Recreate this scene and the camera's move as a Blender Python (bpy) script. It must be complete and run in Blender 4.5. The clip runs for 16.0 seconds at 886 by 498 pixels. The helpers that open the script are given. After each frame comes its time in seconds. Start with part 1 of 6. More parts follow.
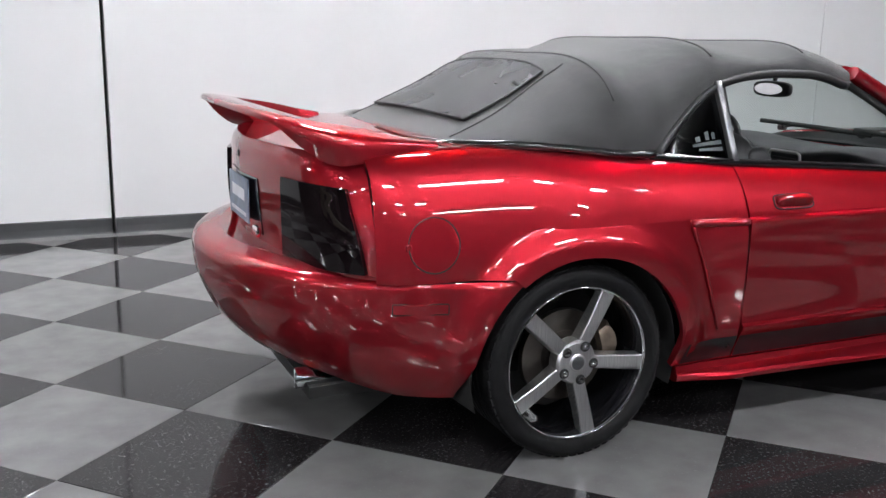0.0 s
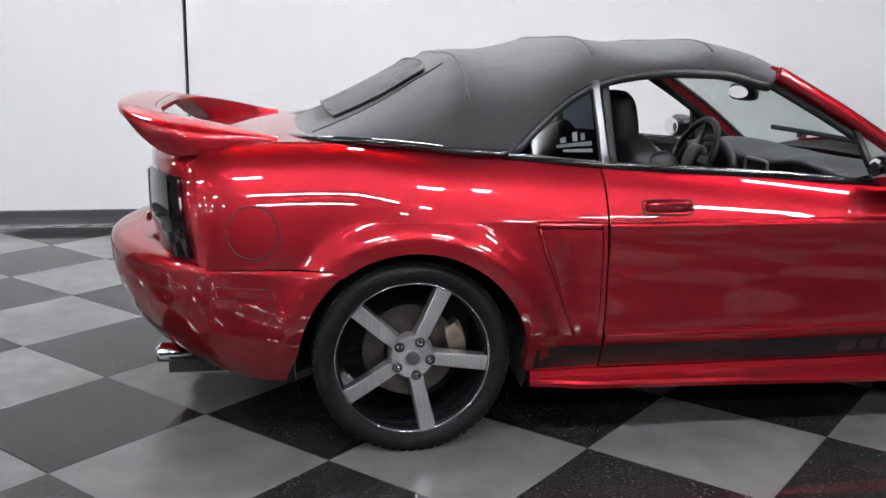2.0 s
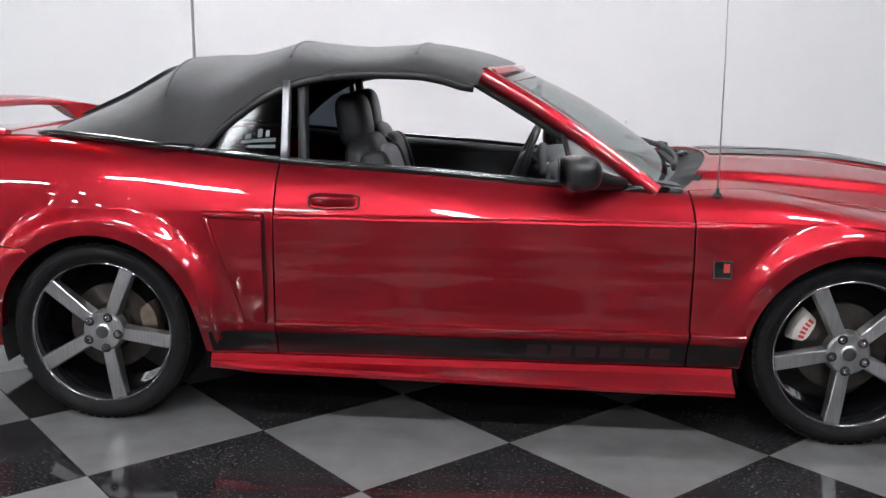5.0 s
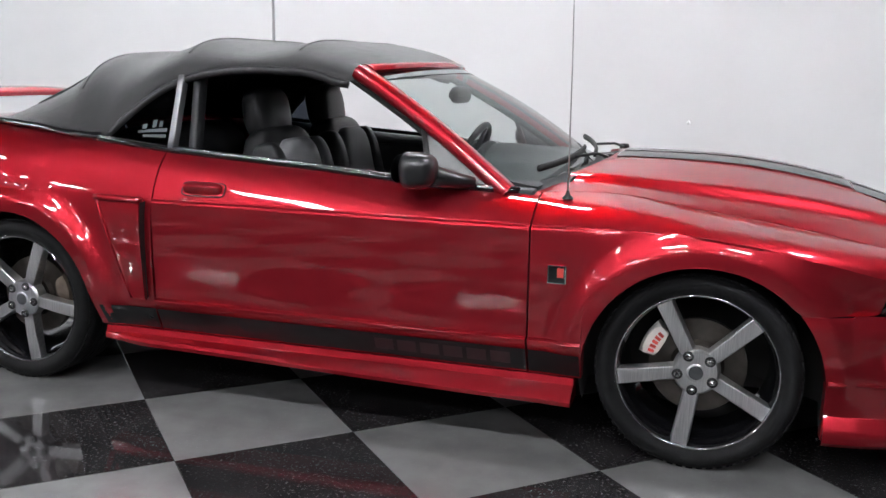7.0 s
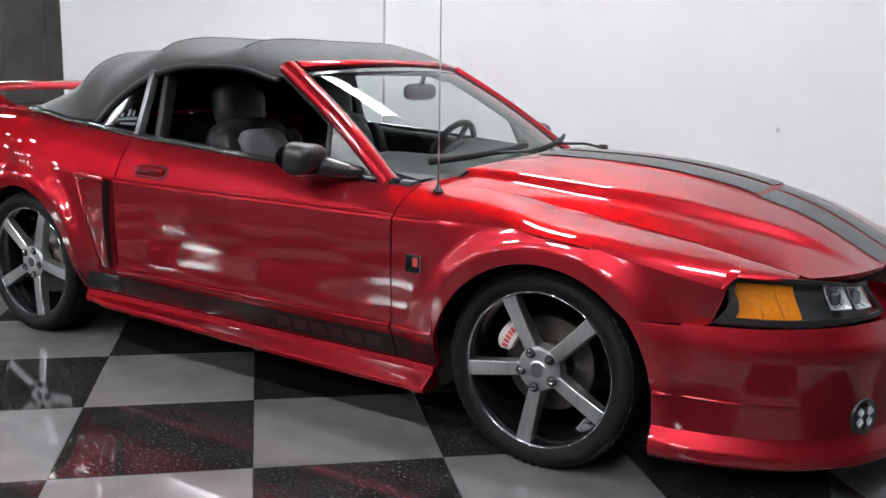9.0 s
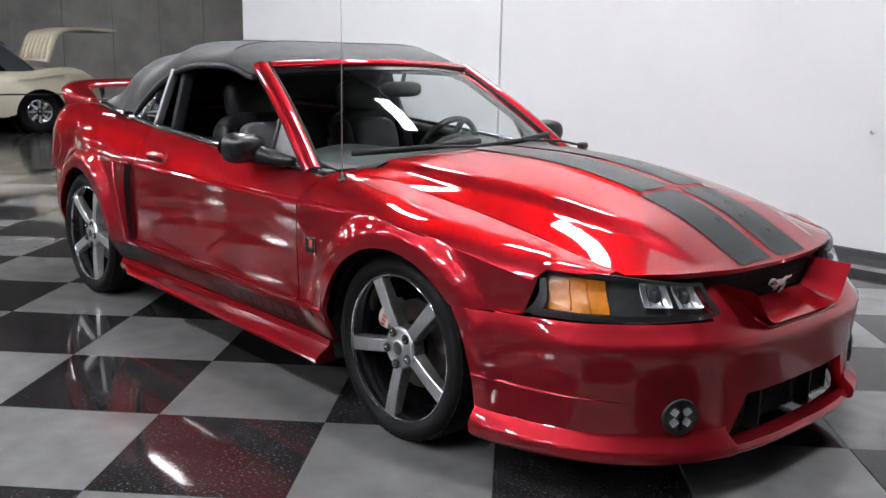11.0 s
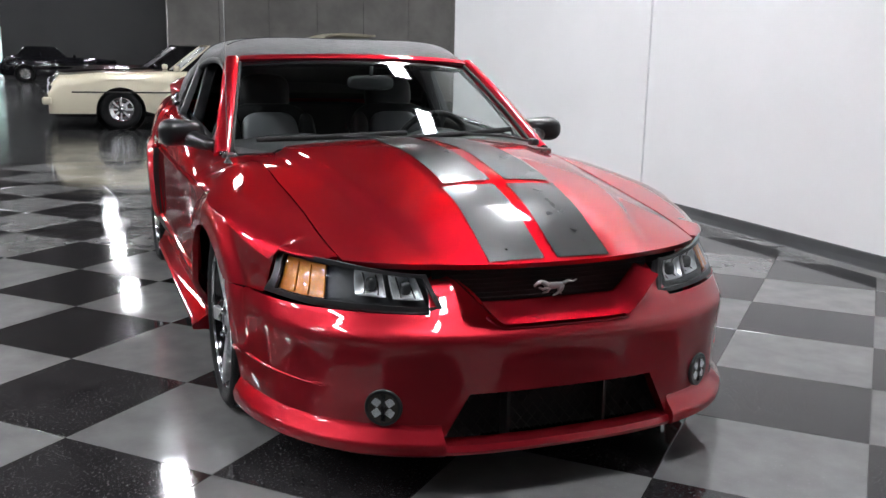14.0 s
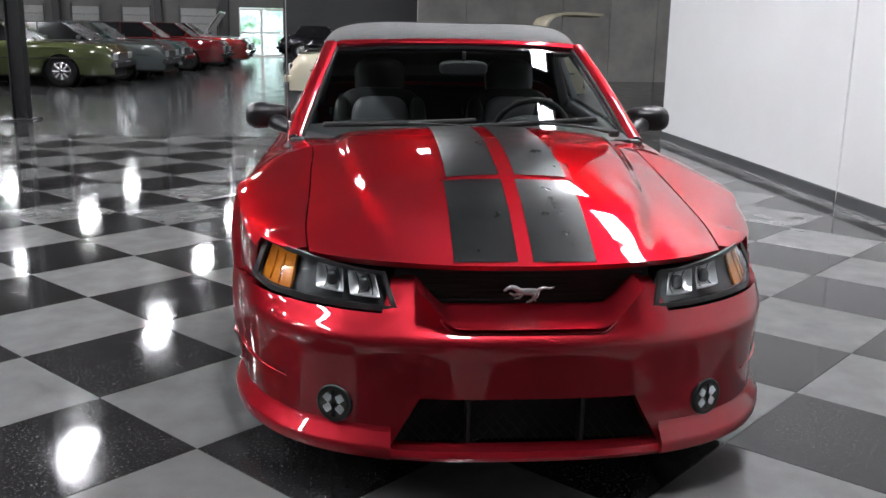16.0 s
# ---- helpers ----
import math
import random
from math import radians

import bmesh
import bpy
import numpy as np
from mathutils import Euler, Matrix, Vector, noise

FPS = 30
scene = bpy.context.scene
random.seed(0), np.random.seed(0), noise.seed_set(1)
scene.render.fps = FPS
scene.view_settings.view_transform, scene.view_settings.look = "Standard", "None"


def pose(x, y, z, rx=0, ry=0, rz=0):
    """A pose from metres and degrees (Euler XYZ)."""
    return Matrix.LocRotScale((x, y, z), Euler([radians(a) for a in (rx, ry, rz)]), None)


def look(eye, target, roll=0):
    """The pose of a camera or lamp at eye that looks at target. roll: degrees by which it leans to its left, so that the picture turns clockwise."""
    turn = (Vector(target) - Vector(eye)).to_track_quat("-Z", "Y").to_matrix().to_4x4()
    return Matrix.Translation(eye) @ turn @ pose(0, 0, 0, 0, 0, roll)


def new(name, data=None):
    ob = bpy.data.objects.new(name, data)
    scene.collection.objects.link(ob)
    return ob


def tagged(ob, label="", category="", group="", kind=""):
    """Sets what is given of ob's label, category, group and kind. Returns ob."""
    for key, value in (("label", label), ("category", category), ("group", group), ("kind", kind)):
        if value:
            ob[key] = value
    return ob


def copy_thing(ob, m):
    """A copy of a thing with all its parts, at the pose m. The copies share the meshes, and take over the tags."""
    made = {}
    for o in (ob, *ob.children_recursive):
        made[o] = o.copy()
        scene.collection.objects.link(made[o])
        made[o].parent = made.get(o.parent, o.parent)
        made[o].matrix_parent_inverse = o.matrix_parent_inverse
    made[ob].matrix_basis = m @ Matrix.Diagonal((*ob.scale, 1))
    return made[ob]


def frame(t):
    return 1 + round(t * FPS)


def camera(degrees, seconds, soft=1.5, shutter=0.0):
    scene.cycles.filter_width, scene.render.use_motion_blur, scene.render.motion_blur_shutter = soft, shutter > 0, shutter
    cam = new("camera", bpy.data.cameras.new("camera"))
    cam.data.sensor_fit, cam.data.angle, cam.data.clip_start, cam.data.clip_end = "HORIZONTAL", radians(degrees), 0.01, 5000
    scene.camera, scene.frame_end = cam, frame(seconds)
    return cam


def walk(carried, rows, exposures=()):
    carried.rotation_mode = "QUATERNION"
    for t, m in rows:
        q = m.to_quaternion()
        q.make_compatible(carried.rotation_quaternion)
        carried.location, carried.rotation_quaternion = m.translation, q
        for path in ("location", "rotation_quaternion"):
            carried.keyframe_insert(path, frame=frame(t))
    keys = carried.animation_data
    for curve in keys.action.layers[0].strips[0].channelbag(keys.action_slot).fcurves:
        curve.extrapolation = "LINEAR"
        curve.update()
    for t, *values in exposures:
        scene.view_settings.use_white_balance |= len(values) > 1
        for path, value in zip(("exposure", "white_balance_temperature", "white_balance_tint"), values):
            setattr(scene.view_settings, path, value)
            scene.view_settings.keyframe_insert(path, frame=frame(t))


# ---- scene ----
cam = camera(50.9, 16.0)
PATH = [
    (0, (-1.557, -3.276, 1.32), (-0.761, -1.493, 0.885), 1.1),
    (0.5, (-1.285, -3.426, 1.32), (-0.567, -1.611, 0.884), 1.1),
    (1, (-1.004, -3.542, 1.317), (-0.397, -1.687, 0.883), 1.1),
    (1.5, (-0.703, -3.623, 1.314), (-0.235, -1.727, 0.883), 1.0),
    (2, (-0.4, -3.704, 1.308), (-0.065, -1.778, 0.883), 0.9),
    (2.5, (-0.147, -3.754, 1.311), (0.107, -1.816, 0.888), 1.1),
    (3, (0.161, -3.807, 1.292), (0.31, -1.855, 0.883), 1.1),
    (3.5, (0.498, -3.871, 1.251), (0.515, -1.907, 0.877), 0.9),
    (4, (0.737, -3.929, 1.224), (0.733, -1.961, 0.87), 1.0),
    (4.5, (1.086, -3.955, 1.245), (1.02, -1.991, 0.872), 0.8),
    (5, (1.434, -3.954, 1.248), (1.291, -1.995, 0.87), 0.6),
    (7.5, (2.93, -3.695, 1.263), (2.209, -1.87, 0.875), 1.2),
    (8, (3.217, -3.601, 1.258), (2.362, -1.834, 0.874), 1.2),
    (8.5, (3.518, -3.491, 1.253), (2.563, -1.776, 0.872), 1.2),
    (9, (3.81, -3.393, 1.257), (2.767, -1.731, 0.869), 1.5),
    (11.5, (5.127, -2.547, 1.292), (3.607, -1.312, 0.889), 1.0),
    (12, (5.326, -2.28, 1.284), (3.749, -1.117, 0.882), 0.9),
    (12.5, (5.508, -2.043, 1.281), (3.883, -0.947, 0.881), 1.3),
    (13, (5.661, -1.804, 1.278), (3.964, -0.823, 0.879), 1.2),
    (13.5, (5.784, -1.569, 1.268), (4.02, -0.714, 0.872), 1.2),
    (14, (5.897, -1.331, 1.273), (4.078, -0.604, 0.867), 1.2),
    (14.5, (5.973, -1.101, 1.29), (4.113, -0.504, 0.859), 1.1),
    (15, (5.996, -0.87, 1.301), (4.104, -0.4, 0.857), 1.1),
    (15.5, (5.992, -0.671, 1.319), (4.072, -0.35, 0.86), 1.1),
    (16, (5.979, -0.468, 1.32), (4.041, -0.291, 0.859), 1.0),
]
walk(cam, [(t, look(eye, target, roll)) for t, eye, target, roll in PATH])

# ---- light ----
world = bpy.data.worlds.new("world")
scene.world = world
world.use_nodes = True
world.node_tree.nodes["Background"].inputs[0].default_value = (0.5, 0.55, 0.6, 1)
world.node_tree.nodes["Background"].inputs[1].default_value = 0.25
LAMP_STRENGTH = 143.0
LAMP_H = 5.2          # height of the lamp rows
ROOF_H = 6.4

# ---- materials ----


def nodes_of(name):
    m = bpy.data.materials.new(name)
    m.use_nodes = True
    nt = m.node_tree
    return m, nt, nt.nodes["Principled BSDF"]


def noise_node(nt, scale, detail=4.0, rough=0.55, coord="Object"):
    tc = nt.nodes.new("ShaderNodeTexCoord")
    n = nt.nodes.new("ShaderNodeTexNoise")
    n.inputs["Scale"].default_value = scale
    n.inputs["Detail"].default_value = detail
    n.inputs["Roughness"].default_value = rough
    nt.links.new(tc.outputs[coord], n.inputs["Vector"])
    return n


def ramp(nt, src, stops):
    r = nt.nodes.new("ShaderNodeValToRGB")
    while len(r.color_ramp.elements) < len(stops):
        r.color_ramp.elements.new(0.5)
    for e, (p, c) in zip(r.color_ramp.elements, stops):
        e.position = p
        e.color = (*c, 1) if len(c) == 3 else c
    nt.links.new(src, r.inputs[0])
    return r


def bump(nt, bsdf, src, strength, distance=0.01, slot="Normal"):
    b = nt.nodes.new("ShaderNodeBump")
    b.inputs["Strength"].default_value = strength
    b.inputs["Distance"].default_value = distance
    nt.links.new(src, b.inputs["Height"])
    nt.links.new(b.outputs[0], bsdf.inputs[slot])


def simple(name, col, rough=0.5, metal=0.0, vary=0.12, scale=12.0, bumpy=0.0, bscale=200.0, coat=0.0, coat_rough=0.03, ior=1.5, spec=0.5):
    """A surface with slight wear: colour and roughness vary with a coarse noise, relief with a fine one."""
    m, nt, p = nodes_of(name)
    n = noise_node(nt, scale)
    lo = tuple(c * (1 - vary) for c in col)
    hi = tuple(min(1, c * (1 + vary)) for c in col)
    r = ramp(nt, n.outputs["Fac"], [(0.3, lo), (0.7, hi)])
    nt.links.new(r.outputs[0], p.inputs["Base Color"])
    rr = ramp(nt, n.outputs["Fac"], [(0.25, (rough * 0.88,) * 3), (0.75, (min(1, rough * 1.12),) * 3)])
    nt.links.new(rr.outputs[0], p.inputs["Roughness"])
    p.inputs["Metallic"].default_value = metal
    p.inputs["IOR"].default_value = ior
    p.inputs["Specular IOR Level"].default_value = spec
    p.inputs["Coat Weight"].default_value = coat
    p.inputs["Coat Roughness"].default_value = coat_rough
    if bumpy:
        f = noise_node(nt, bscale, 2.0)
        bump(nt, p, f.outputs["Fac"], bumpy, 0.002)
    return m


def car_paint(name, col, metal=0.55, rough=0.38):
    """Metallic paint under clear lacquer, with fine flake and a little orange peel."""
    m, nt, p = nodes_of(name)
    fl = noise_node(nt, 1800.0, 1.0)
    r = ramp(nt, fl.outputs["Fac"], [(0.35, tuple(c * 0.86 for c in col)), (0.65, tuple(min(1, c * 1.14) for c in col))])
    nt.links.new(r.outputs[0], p.inputs["Base Color"])
    p.inputs["Metallic"].default_value = metal
    p.inputs["Roughness"].default_value = rough
    p.inputs["Coat Weight"].default_value = 1.0
    p.inputs["Coat Roughness"].default_value = 0.025
    p.inputs["Coat IOR"].default_value = 1.62
    p.inputs["Specular IOR Level"].default_value = 0.0
    p.inputs["Specular Tint"].default_value = (0.45, 0.04, 0.05, 1)
    peel = noise_node(nt, 90.0, 1.0)
    bump(nt, p, peel.outputs["Fac"], 0.012, 0.003, "Coat Normal")
    return m


RED = car_paint("red_metallic_paint", (0.365, 0.0160, 0.0265), 0.85, 0.40)
STRIPE = simple("black_vinyl", (0.010, 0.0105, 0.011), 0.30, vary=0.15, coat=0.30, coat_rough=0.09, spec=0.14)
BLACK = simple("black_plastic", (0.016, 0.016, 0.017), 0.42, vary=0.2, bumpy=0.15, bscale=600)
GLOSS_BLACK = simple("gloss_black", (0.006, 0.006, 0.007), 0.12, vary=0.1, coat=0.6)
DARK = simple("dark_underside", (0.016, 0.016, 0.016), 0.8, vary=0.3)
RUBBER = simple("tyre_rubber", (0.009, 0.009, 0.0095), 0.62, vary=0.25, scale=30, bumpy=0.3, bscale=350, spec=0.12)
CHROME = simple("chrome", (0.75, 0.76, 0.77), 0.07, 1.0, vary=0.04)
STEEL = simple("disc_steel", (0.11, 0.098, 0.088), 0.42, 1.0, vary=0.2, scale=25)
CAST = simple("cast_metal", (0.19, 0.15, 0.12), 0.55, 0.8, vary=0.25, scale=30)
CALIPER = simple("caliper_paint", (0.66, 0.63, 0.60), 0.42, vary=0.08)
REDINK = simple("red_print", (0.5, 0.05, 0.04), 0.5)
GREYINK = simple("grey_print", (0.035, 0.045, 0.05), 0.5)
DARKINK = simple("dark_print", (0.022, 0.009, 0.011), 0.3)
LEATHER = simple("black_leather", (0.018, 0.018, 0.019), 0.42, vary=0.2, bumpy=0.35, bscale=140, spec=0.3)
GREY_LEATHER = simple("grey_leather", (0.20, 0.20, 0.21), 0.5, vary=0.1, bumpy=0.3, bscale=140)
DASH = simple("dash_plastic", (0.021, 0.022, 0.024), 0.55, vary=0.15, bumpy=0.3, bscale=300)
MIRROR_BLACK = simple("mirror_black", (0.010, 0.010, 0.011), 0.34, vary=0.1)
POST = simple("bright_post", (0.27, 0.27, 0.28), 0.40, 0.9, vary=0.1)
SILVER = simple("silver_plastic", (0.42, 0.42, 0.42), 0.35, 0.6)
AMBER = simple("amber_lens", (0.66, 0.21, 0.015), 0.18, vary=0.15, scale=60, bumpy=0.3, bscale=250, coat=0.8)
SMOKE = simple("smoked_lens", (0.007, 0.004, 0.005), 0.04, vary=0.4, scale=30, spec=0.28)
REFLECTOR = simple("lamp_reflector", (0.90, 0.91, 0.92), 0.36, 0.85, vary=0.06, scale=60, bumpy=0.12, bscale=60)
HOUSING = simple("lamp_housing", (0.060, 0.063, 0.066), 0.38, 0.3, vary=0.25, scale=30)
COWL = simple("cowl_plastic", (0.008, 0.008, 0.009), 0.6, vary=0.2, bumpy=0.2, bscale=400, spec=0.2)
PLATE = simple("plate_blue", (0.20, 0.25, 0.33), 0.4, vary=0.3, scale=20)
PLATE_INK = simple("plate_white", (0.75, 0.77, 0.8), 0.4)

# brushed spokes: fine streaks along the spoke
BRUSHED, nt, p = nodes_of("brushed_aluminium")
tc = nt.nodes.new("ShaderNodeTexCoord")
mp = nt.nodes.new("ShaderNodeMapping")
mp.inputs["Scale"].default_value = (900, 40, 12)
nz = nt.nodes.new("ShaderNodeTexNoise")
nz.inputs["Scale"].default_value = 1.0
nt.links.new(tc.outputs["Object"], mp.inputs[0])
nt.links.new(mp.outputs[0], nz.inputs["Vector"])
rr = ramp(nt, nz.outputs["Fac"], [(0.3, (0.520, 0.520, 0.533)), (0.7, (0.800, 0.800, 0.800))])
nt.links.new(rr.outputs[0], p.inputs["Base Color"])
p.inputs["Metallic"].default_value = 1.0
p.inputs["Roughness"].default_value = 0.36
bump(nt, p, nz.outputs["Fac"], 0.08, 0.001)

# woven soft-top cloth
CLOTH, nt, p = nodes_of("soft_top_cloth")
big = noise_node(nt, 3.0, 5.0)
fine = noise_node(nt, 900.0, 2.0)
rr = ramp(nt, big.outputs["Fac"], [(0.25, (0.016, 0.016, 0.017)), (0.75, (0.031, 0.030, 0.031))])
nt.links.new(rr.outputs[0], p.inputs["Base Color"])
p.inputs["Roughness"].default_value = 0.72
p.inputs["Sheen Weight"].default_value = 0.35
p.inputs["Sheen Roughness"].default_value = 0.5
mix = nt.nodes.new("ShaderNodeMath")
mix.operation = "MULTIPLY_ADD"
mid = noise_node(nt, 14.0, 3.0)
nt.links.new(mid.outputs["Fac"], mix.inputs[0])
mix.inputs[1].default_value = 3.0
nt.links.new(fine.outputs["Fac"], mix.inputs[2])
bump(nt, p, mix.outputs[0], 0.35, 0.003)


def glass(name, tint, rough=0.0, base=0.05):
    """A pane: mostly clear, tinted, with a mirror-like skin."""
    m, nt, p = nodes_of(name)
    out = nt.nodes["Material Output"]
    tr = nt.nodes.new("ShaderNodeBsdfTransparent")
    tr.inputs[0].default_value = (*tint, 1)
    gl = nt.nodes.new("ShaderNodeBsdfGlossy")
    gl.inputs["Roughness"].default_value = rough
    lw = nt.nodes.new("ShaderNodeLayerWeight")
    lw.inputs[0].default_value = 0.5
    pw = nt.nodes.new("ShaderNodeMath")
    pw.operation = "POWER"
    pw.inputs[1].default_value = 5.0
    fr = nt.nodes.new("ShaderNodeMath")
    fr.operation = "MULTIPLY_ADD"
    fr.inputs[1].default_value, fr.inputs[2].default_value = 0.93, base
    nt.links.new(lw.outputs["Facing"], pw.inputs[0])
    nt.links.new(pw.outputs[0], fr.inputs[0])
    ad = nt.nodes.new("ShaderNodeMixShader")
    nt.links.new(fr.outputs[0], ad.inputs[0])
    nt.links.new(tr.outputs[0], ad.inputs[1])
    nt.links.new(gl.outputs[0], ad.inputs[2])
    nt.links.new(ad.outputs[0], out.inputs["Surface"])
    return m


GLASS = glass("window_glass", (0.66, 0.72, 0.70))
TINTED = glass("tinted_glass", (0.045, 0.052, 0.065), 0.10, 0.012)
LENS = glass("clear_lens", (0.90, 0.92, 0.93))
BACKLIGHT = simple("rear_window_vinyl", (0.022, 0.022, 0.024), 0.28, vary=0.2, scale=5, spec=0.16)


def tile_material(name, lo, hi, fleck, fleck_at, rough):
    m, nt, p = nodes_of(name)
    info = nt.nodes.new("ShaderNodeObjectInfo")
    geo = nt.nodes.new("ShaderNodeNewGeometry")
    tcg = nt.nodes.new("ShaderNodeTexCoord")

    def pos_noise(scale, detail):
        n = nt.nodes.new("ShaderNodeTexNoise")
        n.inputs["Scale"].default_value = scale
        n.inputs["Detail"].default_value = detail
        nt.links.new(geo.outputs["Position"], n.inputs["Vector"])
        return n
    a = pos_noise(7.0, 6.0)
    base = ramp(nt, a.outputs["Fac"], [(0.3, lo), (0.72, hi)])
    v = pos_noise(95.0, 2.0)
    fl = ramp(nt, v.outputs["Fac"], [(fleck_at, (0, 0, 0)), (fleck_at + 0.035, (1, 1, 1))])
    clump = pos_noise(2.2, 3.0)
    cl = ramp(nt, clump.outputs["Fac"], [(0.36, (0.12, 0.12, 0.12)), (0.64, (0.9, 0.9, 0.9))])
    mul = nt.nodes.new("ShaderNodeMath")
    mul.operation = "MULTIPLY"
    nt.links.new(fl.outputs[0], mul.inputs[0])
    nt.links.new(cl.outputs[0], mul.inputs[1])
    mx = nt.nodes.new("ShaderNodeMix")
    mx.data_type = "RGBA"
    nt.links.new(mul.outputs[0], mx.inputs["Factor"])
    nt.links.new(base.outputs[0], mx.inputs["A"])
    mx.inputs["B"].default_value = (*fleck, 1)
    hs = nt.nodes.new("ShaderNodeHueSaturation")
    mr = nt.nodes.new("ShaderNodeMapRange")
    mr.inputs["To Min"].default_value = 0.86
    mr.inputs["To Max"].default_value = 1.14
    nt.links.new(info.outputs["Random"], mr.inputs["Value"])
    nt.links.new(mr.outputs[0], hs.inputs["Value"])
    nt.links.new(mx.outputs["Result"], hs.inputs["Color"])
    nt.links.new(hs.outputs[0], p.inputs["Base Color"])
    sm = pos_noise(3.5, 5.0)
    r2 = ramp(nt, sm.outputs["Fac"], [(0.3, (rough * 0.7,) * 3), (0.75, (rough * 1.6,) * 3)])
    nt.links.new(r2.outputs[0], p.inputs["Roughness"])
    w = pos_noise(5.0, 2.0)
    bump(nt, p, w.outputs["Fac"], 0.05, 0.004)
    p.inputs["Coat Weight"].default_value = 0.03
    p.inputs["Coat Roughness"].default_value = 0.05
    p.inputs["Specular IOR Level"].default_value = 0.20
    return m


TILE_LIGHT = tile_material("light_grey_tile", (0.132, 0.131, 0.131), (0.176, 0.175, 0.173), (0.19, 0.19, 0.19), 0.66, 0.070)
TILE_DARK = tile_material("black_tile", (0.0135, 0.0126, 0.0135), (0.027, 0.025, 0.026), (0.085, 0.082, 0.082), 0.615, 0.065)
CONCRETE = tile_material("polished_concrete", (0.022, 0.022, 0.023), (0.038, 0.038, 0.038), (0.055, 0.055, 0.055), 0.7, 0.14)
GROUT = simple("grout", (0.07, 0.07, 0.07), 0.7)
WALL_WHITE = simple("white_wall_paint", (0.80, 0.80, 0.805), 0.55, vary=0.02, scale=1.5, bumpy=0.12, bscale=120)
WALL_PANEL = simple("grey_wall_panel", (0.34, 0.325, 0.306), 0.7, vary=0.2, scale=1.3, bumpy=0.3, bscale=30)
TRIM_GREY = simple("grey_trim", (0.18, 0.18, 0.182), 0.4, bumpy=0.2, bscale=300)
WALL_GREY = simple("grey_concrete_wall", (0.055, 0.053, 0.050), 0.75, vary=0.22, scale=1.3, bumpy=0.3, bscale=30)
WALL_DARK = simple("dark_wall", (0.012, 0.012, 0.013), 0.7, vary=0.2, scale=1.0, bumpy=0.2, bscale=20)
BASEBOARD = simple("grey_vinyl_baseboard", (0.055, 0.057, 0.060), 0.45, vary=0.1, scale=4)
ROOF = simple("roof_deck", (0.09, 0.09, 0.092), 0.8, vary=0.2, scale=1.0)


def emitter(name, col, strength):
    m, nt, p = nodes_of(name)
    p.inputs["Base Color"].default_value = (0.8, 0.8, 0.8, 1)
    p.inputs["Emission Color"].default_value = (*col, 1)
    p.inputs["Emission Strength"].default_value = strength
    return m


TUBE = emitter("lamp_tubes", (0.965, 0.98, 1.03), LAMP_STRENGTH)
ENAMEL = simple("white_enamel", (0.75, 0.75, 0.74), 0.4)

# ---- mesh helpers ----


def part(name, verts, faces, mat, parent=None, label="", smooth=True, sharp=None):
    me = bpy.data.meshes.new(name)
    me.from_pydata([tuple(float(c) for c in v) for v in verts], [], faces)
    me.materials.append(mat)
    me.polygons.foreach_set("use_smooth", [smooth] * len(me.polygons))
    if sharp is not None:
        me.set_sharp_from_angle(angle=radians(sharp))
    me.update()
    ob = new(name, me)
    if parent is not None:
        ob.parent = parent
    if label:
        ob["label"] = label
    return ob


def empty(name, at=(0, 0, 0), rz=0.0):
    ob = new(name)
    ob.location = at
    ob.rotation_euler = (0, 0, radians(rz))
    ob.empty_display_size = 0.1
    return ob


def knots(*pts):
    """A smooth curve through (x, y) knots, straight beyond the ends' tangents."""
    xs = np.array([p[0] for p in pts], float)
    ys = np.array([p[1:] if len(p) > 2 else p[1] for p in pts], float)
    d = np.diff(ys, axis=0) / (np.diff(xs) if ys.ndim == 1 else np.diff(xs)[:, None])
    m = np.concatenate([d[:1], (d[1:] + d[:-1]) / 2, d[-1:]])
    flat = np.concatenate([d[:1] * 0 > 1, d[1:] * d[:-1] <= 0, d[:1] * 0 > 1])
    m = np.where(flat, 0, m)

    def f(x):
        x = min(max(x, xs[0]), xs[-1])
        i = min(max(int(np.searchsorted(xs, x)) - 1, 0), len(xs) - 2)
        h = xs[i + 1] - xs[i]
        t = (x - xs[i]) / h
        a = 2 * t**3 - 3 * t**2 + 1
        return a * ys[i] + (t**3 - 2 * t**2 + t) * h * m[i] + (1 - a) * ys[i + 1] + (t**3 - t**2) * h * m[i + 1]
    return f


def smooth(a, b, x):
    t = min(max((x - a) / (b - a), 0.0), 1.0)
    return t * t * (3 - 2 * t)


